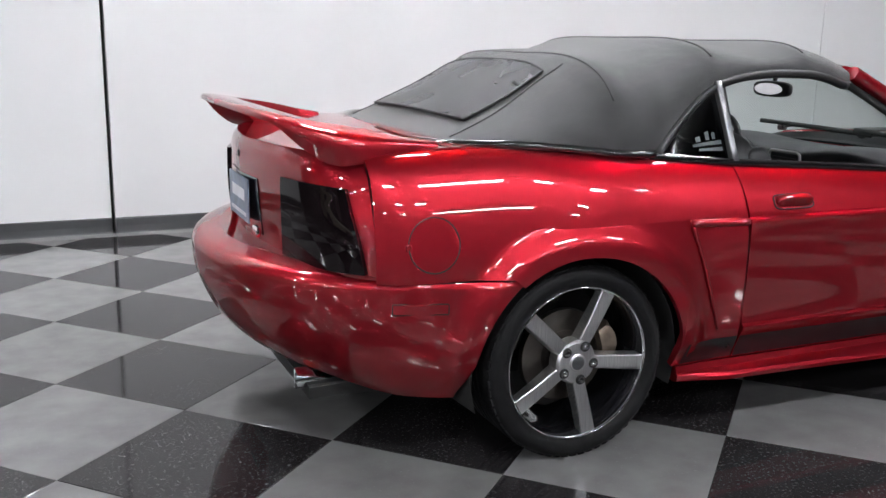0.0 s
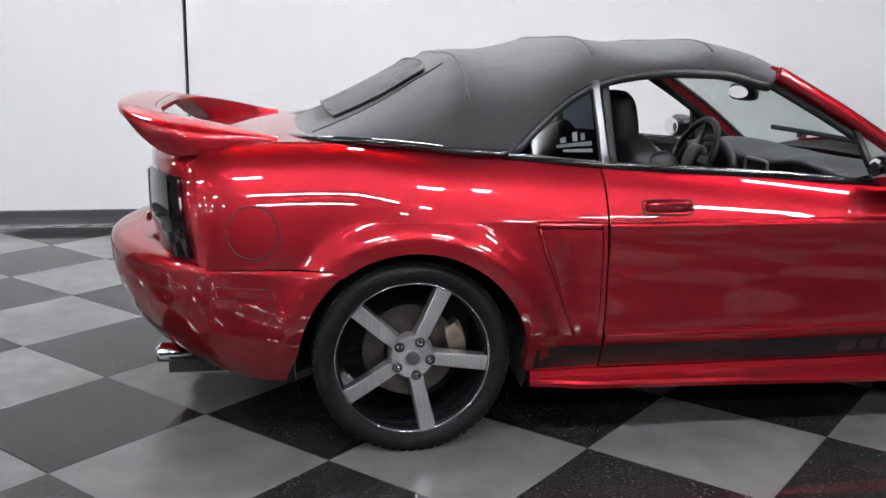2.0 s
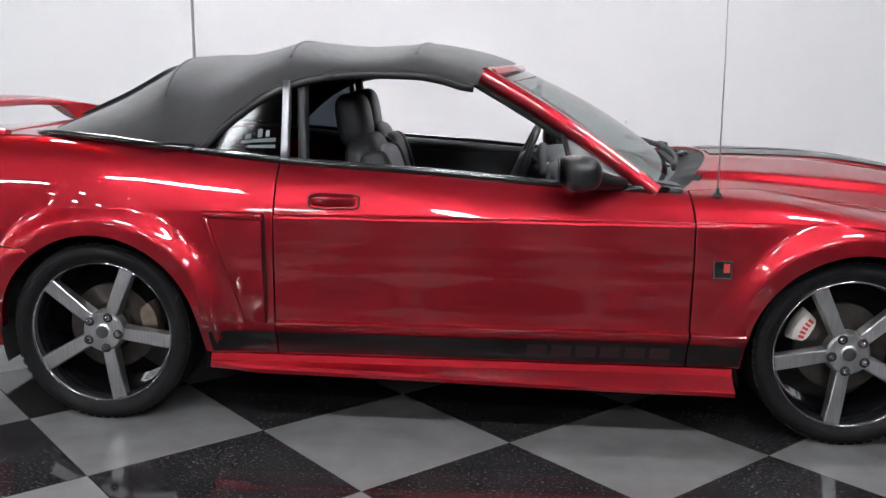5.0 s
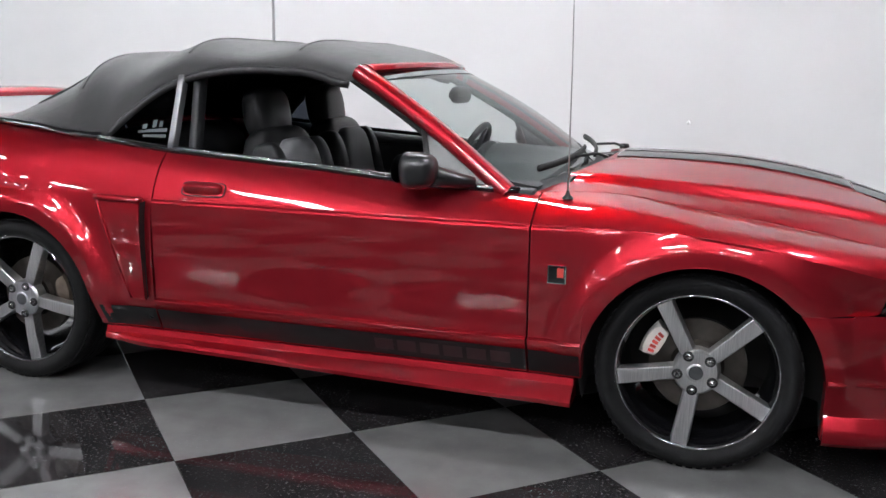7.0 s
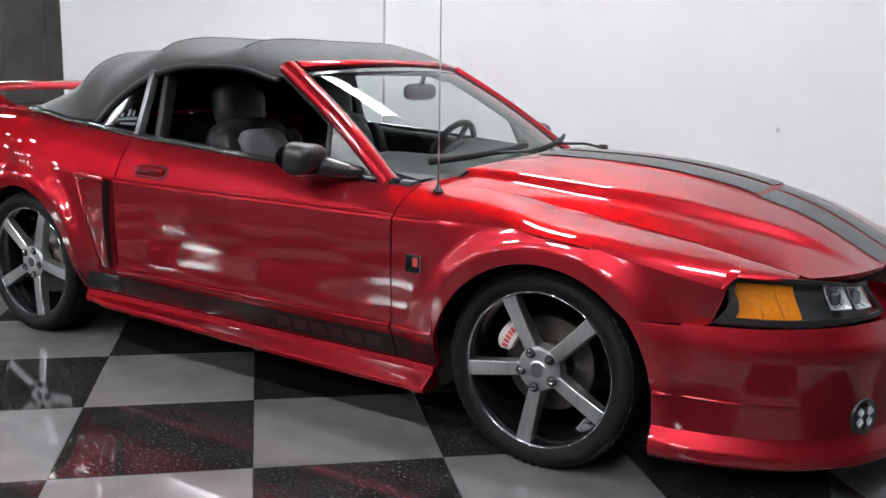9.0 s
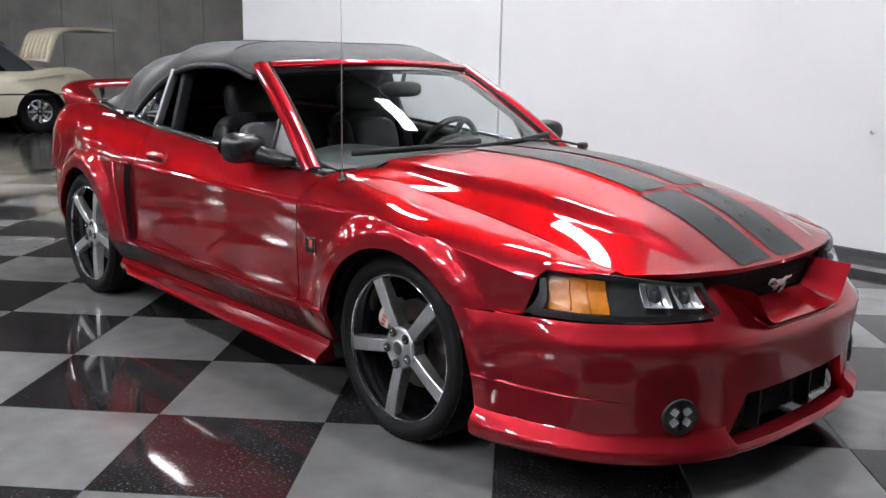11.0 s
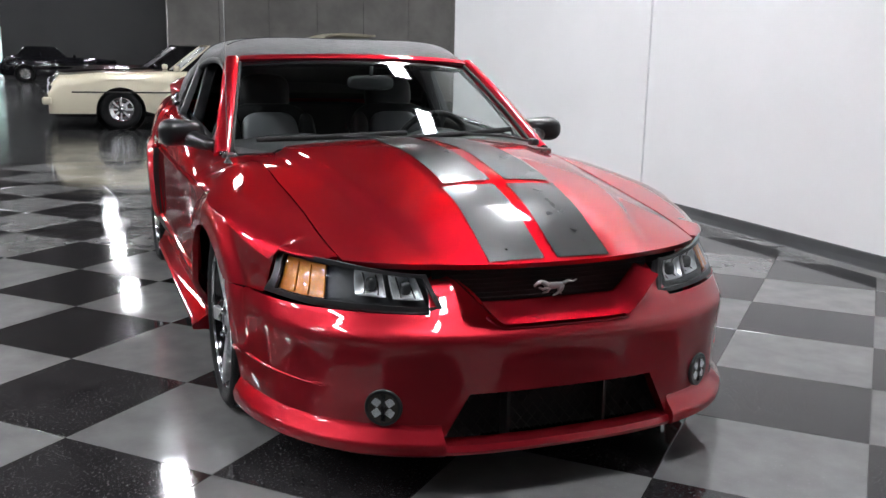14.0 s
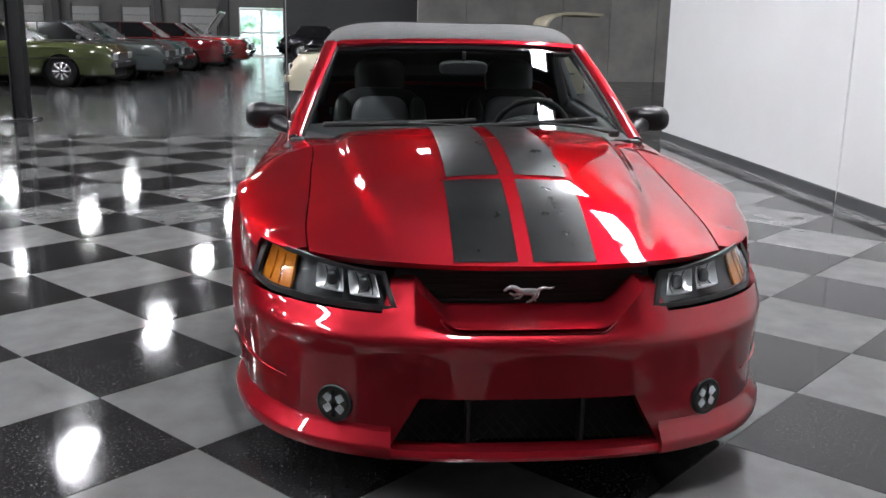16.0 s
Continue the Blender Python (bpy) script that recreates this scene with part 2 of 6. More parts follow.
def skin(fn, us, vs, depth=0.012, centre=(1.25, 0, 0.45), keep=None, flip=None):
    """A curved sheet fn(u, v) with its rim turned inwards by depth. Returns verts and faces that look away from centre."""
    nu, nv = len(us), len(vs)
    P = np.array([[fn(u, v) for v in vs] for u in us], float)
    faces = [(i * nv + j, (i + 1) * nv + j, (i + 1) * nv + j + 1, i * nv + j + 1)
             for i in range(nu - 1) for j in range(nv - 1) if keep is None or keep(i, j)]
    V = P.reshape(-1, 3)
    N = np.zeros_like(V)
    for f in faces:
        a, b, c, d = V[list(f)]
        n = np.cross(c - a, d - b)
        for k in f:
            N[k] += n
    if flip is None:
        used = sorted({k for f in faces for k in f})
        flip = ((V[used] - np.array(centre)) * N[used]).sum() < 0
    if flip:
        faces = [f[::-1] for f in faces]
        N = -N
    N /= np.linalg.norm(N, axis=1)[:, None] + 1e-12
    verts = [tuple(v) for v in V]
    if depth:
        count = {}
        for f in faces:
            for a, b in zip(f, f[1:] + f[:1]):
                count[(a, b)] = 1
        rim = [(a, b) for a, b in count if (b, a) not in count]
        top, low = {}, {}
        for a, b in rim:
            for k in (a, b):
                if k not in top:
                    top[k] = len(verts)
                    verts.append(tuple(V[k]))
                    low[k] = len(verts)
                    verts.append(tuple(V[k] - N[k] * depth))
            faces.append((top[a], low[a], low[b], top[b]))
    return verts, faces


def lathe(profile, n=48, a0=0.0, a1=2 * math.pi):
    """Turns (radius, along) pairs round the y axis."""
    full = abs(a1 - a0 - 2 * math.pi) < 1e-6
    m = n if full else n + 1
    verts = [(r * math.cos(a0 + (a1 - a0) * i / n), y, r * math.sin(a0 + (a1 - a0) * i / n)) for i in range(m) for r, y in profile]
    k = len(profile)
    faces = [(i * k + j, i * k + j + 1, ((i + 1) % m) * k + j + 1, ((i + 1) % m) * k + j) for i in range(n) for j in range(k - 1)]
    return verts, faces


def sweep(path, section, closed=False, up=(0, 0, 1)):
    """Carries a closed section (sideways, up) along a path; the ends are capped."""
    P = [Vector(p) for p in path]
    verts, n, k = [], len(P), 0
    for i, p in enumerate(P):
        if closed:
            d = P[(i + 1) % n] - P[i - 1]
        else:
            d = P[min(i + 1, n - 1)] - P[max(i - 1, 0)]
        d.normalize()
        side = d.cross(Vector(up))
        side.normalize()
        top = side.cross(d)
        sec = section(i / max(n - 1, 1)) if callable(section) else section
        k = len(sec)
        verts += [tuple(p + side * a + top * b) for a, b in sec]
    m = n if closed else n - 1
    faces = [(i * k + j, i * k + (j + 1) % k, ((i + 1) % n) * k + (j + 1) % k, ((i + 1) % n) * k + j) for i in range(m) for j in range(k)]
    if not closed:
        faces += [tuple(range(k))[::-1], tuple((n - 1) * k + j for j in range(k))]
    return verts, faces


def ring(r, n=10, ry=None):
    ry = r if ry is None else ry
    return [(r * math.cos(2 * math.pi * i / n), ry * math.sin(2 * math.pi * i / n)) for i in range(n)]


def rounded(w, h, r, n=3):
    pts = []
    for cx, cy, a in ((w - r, h - r, 0), (r - w, h - r, 90), (r - w, r - h, 180), (w - r, r - h, 270)):
        pts += [(cx + r * math.cos(radians(a + 90 * i / n)), cy + r * math.sin(radians(a + 90 * i / n))) for i in range(n + 1)]
    return pts


def box(x0, x1, y0, y1, z0, z1, bevel=0.0):
    bm = bmesh.new()
    bmesh.ops.create_cube(bm, size=1)
    for v in bm.verts:
        v.co = Vector(((x0 + x1) / 2 + v.co.x * (x1 - x0), (y0 + y1) / 2 + v.co.y * (y1 - y0), (z0 + z1) / 2 + v.co.z * (z1 - z0)))
    if bevel:
        bmesh.ops.bevel(bm, geom=bm.edges[:], offset=bevel, segments=2, affect="EDGES", profile=0.5)
    bm.verts.ensure_lookup_table()
    out = [tuple(v.co) for v in bm.verts], [tuple(v.index for v in f.verts) for f in bm.faces]
    bm.free()
    return out


def join(*pieces):
    verts, faces = [], []
    for v, f in pieces:
        k = len(verts)
        verts += list(v)
        faces += [tuple(i + k for i in q) for q in f]
    return verts, faces


def moved(piece, m):
    return [tuple(m @ Vector(v)) for v in piece[0]], piece[1]


def blob(fn, nu=20, nv=14):
    """A closed rounded form: fn(azimuth, height from -1 to 1) gives a place."""
    verts = [fn(2 * math.pi * i / nu, math.sin(math.pi * (j / nv - 0.5))) for j in range(1, nv) for i in range(nu)]
    faces = [(j * nu + i, j * nu + (i + 1) % nu, (j + 1) * nu + (i + 1) % nu, (j + 1) * nu + i) for j in range(nv - 2) for i in range(nu)]
    verts += [fn(0, -1.0), fn(0, 1.0)]
    a, b = len(verts) - 2, len(verts) - 1
    faces += [(a, (i + 1) % nu, i) for i in range(nu)]
    faces += [(b, (nv - 2) * nu + i, (nv - 2) * nu + (i + 1) % nu) for i in range(nu)]
    return verts, faces


def pillow(cx, cy, cz, sx, sy, sz, p=0.6, tilt=0.0):
    """A cushion with full, rounded sides."""
    def se(v, q):
        return math.copysign(abs(v) ** q, v)

    def f(a, h):
        c = math.sqrt(max(0, 1 - h * h))
        x, y, z = sx * se(math.cos(a), p) * se(c, p), sy * se(math.sin(a), p) * se(c, p), sz * se(h, p)
        ca, sa = math.cos(radians(tilt)), math.sin(radians(tilt))
        return (cx + x * ca - z * sa, cy + y, cz + x * sa + z * ca)
    return blob(f, 24, 14)

# ---- the room ----


FLOOR_TURN, FLOOR_AT, TILE = radians(43.45), (1.4487, -0.9435), 0.6096
CHECK_X0, CHECK_X1, CHECK_Y0, WALL_Y = -5.5, 13.6, -12.0, 3.33
BORDER = WALL_Y - 0.13
room = dict(x0=-36.0, x1=14.0, y0=-24.0, y1=14.0)

part("ground", *box(room["x0"] - 0.3, room["x1"] + 0.3, room["y0"] - 0.3, room["y1"] + 0.3, -0.3, -0.02), GROUT, smooth=False)
tagged(bpy.data.objects["ground"], "dark slab beneath the showroom floor", "floor", kind="structure")

floor_concrete = part("floor_concrete", *join(box(room["x0"], CHECK_X0, room["y0"], room["y1"], -0.02, 0.0), box(CHECK_X0, room["x1"], room["y0"], CHECK_Y0, -0.02, 0.0)), CONCRETE, smooth=False)
tagged(floor_concrete, "dark polished concrete floor of the hall", "floor", kind="structure")


def wall(name, b, mat, label):
    return tagged(part(name, *b, mat, smooth=False), label, "wall", kind="structure")


SEAM = -1.07
H = ROOF_H
wall("wall_white_1", box(-5.52, SEAM - 0.013, WALL_Y, WALL_Y + 0.15, 0.0, H), WALL_WHITE, "smooth white painted partition wall")
wall("wall_white_2", box(SEAM + 0.013, 5.15, WALL_Y, WALL_Y + 0.15, 0.0, H), WALL_WHITE, "smooth white painted partition wall")
wall("wall_white_3", box(5.157, room["x1"], WALL_Y, WALL_Y + 0.15, 0.0, H), WALL_WHITE, "smooth white painted partition wall")
wall("wall_seam_back", box(SEAM - 0.05, SEAM + 0.05, WALL_Y + 0.15, WALL_Y + 0.2, 0.0, H), BLACK, "dark strip behind the open joint in the white wall")
for nm, a, b in (("baseboard_1", -5.52, SEAM - 0.013), ("baseboard_2", SEAM + 0.013, room["x1"])):
    prof = [(0, 0), (0.018, 0), (0.013, 0.01), (0.008, 0.05), (0.007, 0.098), (0.004, 0.105), (0, 0.107)]
    vs = [(x, WALL_Y - u, v) for x in (a, b) for u, v in prof]
    k = len(prof)
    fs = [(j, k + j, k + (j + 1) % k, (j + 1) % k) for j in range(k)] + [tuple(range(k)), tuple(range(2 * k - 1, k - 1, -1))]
    tagged(part(nm, vs, fs, BASEBOARD, smooth=False), "grey vinyl baseboard along the white wall", "baseboard", kind="structure")
strip = part("floor_border", *box(-5.52, room["x1"], BORDER, WALL_Y, -0.02, 0.001), TILE_LIGHT, smooth=False)
tagged(strip, "plain grey floor border along the white wall", "floor", kind="structure")
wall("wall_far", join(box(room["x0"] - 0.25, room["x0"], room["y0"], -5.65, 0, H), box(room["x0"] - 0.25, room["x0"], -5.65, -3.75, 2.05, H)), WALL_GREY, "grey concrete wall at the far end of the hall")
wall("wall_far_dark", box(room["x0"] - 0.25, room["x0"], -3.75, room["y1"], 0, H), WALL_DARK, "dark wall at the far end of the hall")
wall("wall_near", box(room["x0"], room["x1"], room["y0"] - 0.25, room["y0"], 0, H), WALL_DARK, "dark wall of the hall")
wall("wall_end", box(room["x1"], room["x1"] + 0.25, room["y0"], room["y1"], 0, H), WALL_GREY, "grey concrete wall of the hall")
wall("wall_back", box(room["x0"], room["x1"], room["y1"], room["y1"] + 0.25, 0, H), WALL_PANEL, "grey concrete wall of the hall")
tagged(part("ceiling", *box(room["x0"], room["x1"], room["y0"], room["y1"], H, H + 0.2), ROOF, smooth=False), "dark roof deck of the hall", "ceiling", kind="structure")

# lamps in rows under the roof
def ceiling_lamp(at):
    t = empty("ceiling_lamp", at)
    w, l = 0.20, 0.61
    part("housing", *join(box(-l, l, -w, w, 0.03, 0.09, 0.01), box(-l, l, -w - 0.02, -w, -0.03, 0.05), box(-l, l, w, w + 0.02, -0.03, 0.05)), ENAMEL, t, smooth=False)
    for k in range(4):
        y = -w + (k + 0.5) * w / 2
        v, f = sweep([(-l + 0.03, y, 0.0), (l - 0.03, y, 0.0)], ring(0.0375, 8, 0.015))
        part("tube", v, f, TUBE, t, "glowing white fluorescent tube")
    part("rod", *box(-0.012, 0.012, -0.012, 0.012, 0.09, ROOF_H - at[2]), BLACK, t, smooth=False)
    return tagged(t, "white enamelled hall lamp with glowing tubes", "lamp", "ceiling lamps")


first_lamp = None
spots = [(-32.5 + 6.15 * i, -19.3 + 4.8 * j + (3.8 if j == 5 else 0), LAMP_H) for i in range(7) for j in range(6) if not (j == 5 and i > 3) and not (j < 1 and i > 2) and (i, j) not in ((5, 4), (3, 4))]
spots += [(x, 2.25, LAMP_H) for x in (-2.2, 0.80)]
spots += [(1.32, -19.3 + 4.8 * j, LAMP_H) for j in (2, 3)]
for at in spots:
    if first_lamp is None:
        first_lamp = ceiling_lamp(at)
    else:
        copy_thing(first_lamp, pose(*at))


# ---- the red convertible: x ahead, y to its left, rear axle at the origin ----
car = tagged(empty("convertible_car"), "red metallic convertible with black soft top and black hood stripes", "car")

WB, AXLE_Z, TYRE_R = 2.580, 0.322, 0.324
ARCH = ((0.005, 0.312, 0.368), (2.588, 0.305, 0.368))   # centre x, centre z, radius of the two wheel openings

# edge between the flank and the upper surfaces: half width and height along the car
edge_y = knots((-1.0, 0.56), (-0.7, 0.665), (-0.3, 0.705), (0.0, 0.735), (0.33, 0.762), (0.65, 0.775), (1.2, 0.775), (1.6, 0.770), (1.95, 0.755), (2.2, 0.668), (2.6, 0.648), (2.9, 0.640), (3.15, 0.637), (3.4, 0.612))
edge_z = knots((-1.0, 0.945), (-0.7, 0.985), (-0.3, 1.000), (0.0, 0.982), (0.33, 0.956), (0.65, 0.928), (1.2, 0.893), (1.6, 0.862), (1.95, 0.848), (2.2, 0.852), (2.6, 0.806), (2.9, 0.762), (3.15, 0.717), (3.4, 0.664))
flank = knots((0.14, 0.835), (0.26, 0.852), (0.345, 0.885), (0.372, 0.902), (0.386, 0.905), (0.394, 0.894), (0.42, 0.892), (0.60, 0.900), (0.74, 0.899), (0.757, 0.897), (0.763, 0.887), (0.768, 0.886))
flank_soft = knots((0.14, 0.835), (0.26, 0.852), (0.345, 0.882), (0.40, 0.893), (0.50, 0.899), (0.60, 0.901), (0.70, 0.896), (0.768, 0.886))
CREASE = 0.768
crease_z = knots((2.3, 0.768), (2.6, 0.752), (2.9, 0.706), (3.15, 0.645), (3.4, 0.59))


def rear_ratio(x):
    t = min(max((-0.25 - x) / 0.635, 0), 1)
    return (1 - t**6) ** 0.70 * (1 - 0.050 * smooth(0.25, -0.5, x))


def front_ratio(x):
    t = min(max((x - 2.75) / 0.80, 0), 1)
    return (1 - t**2.6) ** 0.62 * (1 - 0.040 * smooth(2.5, 3.1, x))


def ends(x):
    return rear_ratio(x) if x < 0.5 else front_ratio(x)


def flare(x, z):
    """Bulge of the wings round the wheels."""
    b = 0.0
    for cx, cz, r in ARCH:
        d = math.hypot(x - cx, z - cz)
        if z > cz - 0.12:
            b += (0.035 if cx < 1 else 0.027) * (1 - smooth(r + 0.045, r + 0.125, d)) * smooth(cz - 0.12, cz + 0.1, z)
    return b


def side_y(x, z):
    """Half width of the flank at height z below the crease."""
    soft = 1.0 if x < 0.632 else smooth(2.05, 2.40, x)
    return (flank(z) * (1 - soft) + flank_soft(z) * soft) * ends(x) + flare(x, z)


def side_point(x, v, zb, s):
    """Flank from its lower edge zb (v = 0) over the crease (v = 0.6) to the upper edge (v = 1)."""
    cr = CREASE if x < 2.3 else max(crease_z(x), zb + 0.003)
    if v <= 0.6:
        z = zb + (cr - zb) * v / 0.6
        return (x, s * side_y(x, z), z)
    t = (v - 0.6) / 0.4
    y0, ye, ze = side_y(x, cr), edge_y(x), max(edge_z(x), cr + 0.004)
    ye = min(ye, y0 - 0.01)
    k = 0.62 if x > 0.5 else 0.62 + 0.18 * smooth(0.5, -0.2, x)
    q = 0.30 if x > 0.5 else 0.30 - 0.18 * smooth(0.5, -0.2, x)
    if x > 2.0:
        k, q = 0.62 + 0.2 * smooth(2.0, 2.5, x), 0.30 - 0.16 * smooth(2.0, 2.5, x)
    cy, cz = ye + (y0 - ye) * k, ze + (cr - ze) * q
    y = (1 - t) ** 2 * y0 + 2 * t * (1 - t) * cy + t * t * ye
    z = (1 - t) ** 2 * cr + 2 * t * (1 - t) * cz + t * t * ze
    y += flare(x, z) * (1 - t)
    return (x, s * y, z)


def arch_z(x):
    for cx, cz, r in ARCH:
        if abs(x - cx) < r:
            return cz + math.sqrt(r * r - (x - cx) ** 2)
    return 0.0


VS = sorted([0.6 * (i / 16) for i in range(17)] + [0.11, 0.125, 0.132, 0.139, 0.147, 0.152, 0.157, 0.578, 0.587, 0.5905, 0.594, 0.597]) + [0.6 + 0.4 * i / 12 for i in range(1, 13)]


def arch_steps(k, n=28):
    cx, cz, r = ARCH[k]
    return [cx - r * math.cos(math.pi * (i / n)) for i in range(n + 1)]


DOOR0, DOOR1 = 0.632, 2.040
SILL = 0.262
for s in (-1, 1):
    # quarter panel: over the bumper, over the wheel, and up to the door
    xs = list(np.linspace(-0.665, ARCH[0][0] - ARCH[0][2], 16))[:-1] + arch_steps(0)[0:] + list(np.linspace(0.40, DOOR0 - 0.003, 12))

    def low(x):
        if x < ARCH[0][0] and x < -0.23:
            return max(0.626, arch_z(x) if x > ARCH[0][0] - ARCH[0][2] else 0)
        if x < ARCH[0][0] + ARCH[0][2] - 1e-6:
            return arch_z(x)
        return SILL
    quarter = part("rear_quarter_panel", *skin(lambda x, v: side_point(x, v, low(x), s), xs, VS, 0.02), RED, car, sharp=22)
    cx, cz = -0.497, 0.738
    # fuel flap on the near flank
    if s < 0:
        pts = [(cx + 0.079 * math.cos(a), cz + 0.082 * math.sin(a)) for a in np.linspace(0, 2 * math.pi, 33)[:-1]]

        def qy(x, z):
            if z <= CREASE:
                return side_y(x, z)
            lo, hi = 0.6, 1.0
            for _ in range(24):
                m = (lo + hi) / 2
                if side_point(x, m, 0.626, 1)[2] < z:
                    lo = m
                else:
                    hi = m
            return side_point(x, lo, 0.626, 1)[1]
        path = [(x, -qy(x, z) - 0.0005, z) for x, z in pts]
        part("fuel_flap_gap", *sweep(path, ring(0.0022, 6), closed=True, up=(0, 1, 0)), DARK, quarter, "dark round gap of the fuel flap")
        part("fuel_flap_tab", *moved(pillow(0, 0, 0, 0.009, 0.004, 0.012), pose(cx - 0.079, -qy(cx - 0.079, cz - 0.005) + 0.001, cz - 0.005)), RED, quarter)
    # lower front edge ahead of the rear wheel: vent with its dark slot

    def vent(u, v):
        top = (0.395 + 0.205 * u, 0.755)
        bot = (0.530 + 0.072 * u, 0.385)
        x = top[0] + (bot[0] - top[0]) * v
        z = top[1] + (bot[1] - top[1]) * v
        return (x, s * (side_y(x, z) + 0.005 + 0.030 * u**1.5 * (1 - 0.5 * v)), z)
    part("side_scoop", *skin(vent, np.linspace(0, 1, 8), np.linspace(0, 1, 12), 0.01), RED, quarter)
    part("scoop_slot", *skin(lambda u, v: (0.6035, s * (side_y(0.60, 0.752 - 0.36 * v) - 0.004 + (0.038 - 0.014 * v) * u), 0.752 - 0.36 * v), (0, 1), np.linspace(0, 1, 8), 0.0, (0.3, s * 0.9, 0.55)), BLACK, quarter, "black slot of the side scoop")
    lip = [(0.39 + 0.212 * i / 10, s * (side_y(0.39 + 0.212 * i / 10, 0.755) + 0.004 + 0.028 * (i / 10) ** 1.5), 0.758) for i in range(11)]
    part("scoop_lip", *sweep(lip, ring(0.015, 10, 0.013)), RED, quarter)
    rim_line = [vent(0.0, v) for v in np.linspace(0, 1, 14)]
    part("scoop_rim", *sweep(rim_line, lambda t: ring(0.008 - 0.004 * t, 8)), RED, quarter)

    # door
    xd = list(np.linspace(DOOR0 + 0.003, DOOR1 - 0.003, 40))
    door = part("door", *skin(lambda x, v: side_point(x, v, SILL, s), xd, VS, 0.03), RED, car, "red door with a black lower stripe", sharp=22)
    hx0, hx1 = 0.752, 0.922
    part("handle_recess", *skin(lambda u, v: ((hx0 + hx1) / 2 + 0.09 * u * (1 - 0.25 * abs(v) ** 3), s * (side_point(0.83, 0.68 + 0.055 * v, SILL, 1)[1] + 0.0015), side_point(0.83, 0.68 + 0.050 * v, SILL, 1)[2]), np.linspace(-1, 1, 13), np.linspace(-1, 1, 9), 0.004), RED, door, "shallow recess behind the door handle")
    hr = [((hx0 + hx1) / 2 + a, s * (side_point(0.83, 0.68 + b, SILL, 1)[1] + 0.002), side_point(0.83, 0.68 + b * 0.92, SILL, 1)[2]) for a, b in rounded(0.086, 0.054, 0.026, 4)]
    part("handle_gap", *sweep(hr, ring(0.0028, 6), closed=True, up=(0, 1, 0)), DARK, door, "dark gap round the handle recess")
    hv, hf = pillow(0, 0, 0, 0.078, 0.016, 0.020, 0.5)
    p0 = side_point(0.83, 0.685, SILL, s)
    part("door_handle", *moved((hv, hf), pose(0.836, p0[1] + s * 0.008, p0[2] + 0.002, s * -25, 0, 0)), RED, door)
    # belt moulding along quarter window and door
    belt = [(x, s * (edge_y(x) - 0.004), edge_z(x) + 0.008) for x in np.linspace(0.30, 1.97, 50)]
    part("belt_moulding", *sweep(belt, [(-0.014, -0.014), (0.012, -0.014), (0.014, 0.004), (0.006, 0.011), (-0.014, 0.011)]), GLOSS_BLACK, car, "black belt moulding with a bright edge")
    bright = [(x, s * (edge_y(x) + 0.006), edge_z(x) + 0.0165) for x in np.linspace(0.30, 1.97, 50)]
    part("belt_trim", *sweep(bright, ring(0.0022, 6)), CHROME, car, "thin bright trim line")

    # front wing
    xs = list(np.linspace(DOOR1 + 0.003, ARCH[1][0] - ARCH[1][2], 10))[:-1] + arch_steps(1) + list(np.linspace(ARCH[1][0] + ARCH[1][2] + 0.002, 3.29, 20))

    def lowf(x):
        if x < ARCH[1][0] - ARCH[1][2] + 1e-6:
            return SILL
        if x < ARCH[1][0] + ARCH[1][2] - 1e-6:
            return max(arch_z(x), 0.545 if x > ARCH[1][0] + 0.2 else 0)
        return 0.545 + 0.142 * smooth(3.09, 3.145, x) - 0.008 * smooth(3.13, 3.24, x)
    wing = part("front_fender", *skin(lambda x, v: side_point(x, v, lowf(x), s), xs, VS, 0.02), RED, car, sharp=22)
    by, bz = side_y(2.133, 0.612), 0.612
    bd = part("badge", *moved(box(-0.031, 0.031, -0.004, 0.004, -0.031, 0.031, 0.003), pose(2.133, s * (by + 0.003), bz)), CHROME, wing, "square chrome fender badge", smooth=False)
    part("badge_field", *moved(box(-0.026, 0.026, -0.001, 0.001, -0.026, 0.026), pose(2.133, s * (by + 0.0085), bz)), GLOSS_BLACK, wing, smooth=False)
    part("badge_mark", *moved(box(0.002, 0.022, -0.0008, 0.0008, -0.008, 0.022), pose(2.133, s * (by + 0.0105), bz)), REDINK, wing, smooth=False)

    # black stripe low on wing, door and quarter, with the bars of its lettering
    for x0, x1, host in ((0.40, DOOR0 - 0.004, quarter), (DOOR0 + 0.004, DOOR1 - 0.004, door), (DOOR1 + 0.004, ARCH[1][0] - ARCH[1][2] - 0.004, wing)):
        part("lower_stripe", *skin(lambda x, v: (x, s * (side_y(x, 0.268 + 0.082 * v) + 0.003), 0.268 + 0.082 * v), np.linspace(x0, x1, max(4, int((x1 - x0) * 24))), np.linspace(0, 1, 7), 0), STRIPE, host, "black lower side stripe")
    for k in range(6):
        x0 = 1.50 + 0.083 * k
        part("lettering_bar", *skin(lambda x, v: (x, s * (side_y(x, 0.287 + 0.044 * v) + 0.004), 0.287 + 0.044 * v), (x0, x0 + 0.034, x0 + 0.068), np.linspace(0, 1, 4), 0), DARKINK, door)

    # side skirt
    def skirt_path(x):
        return side_y(x, 0.262) - 0.002
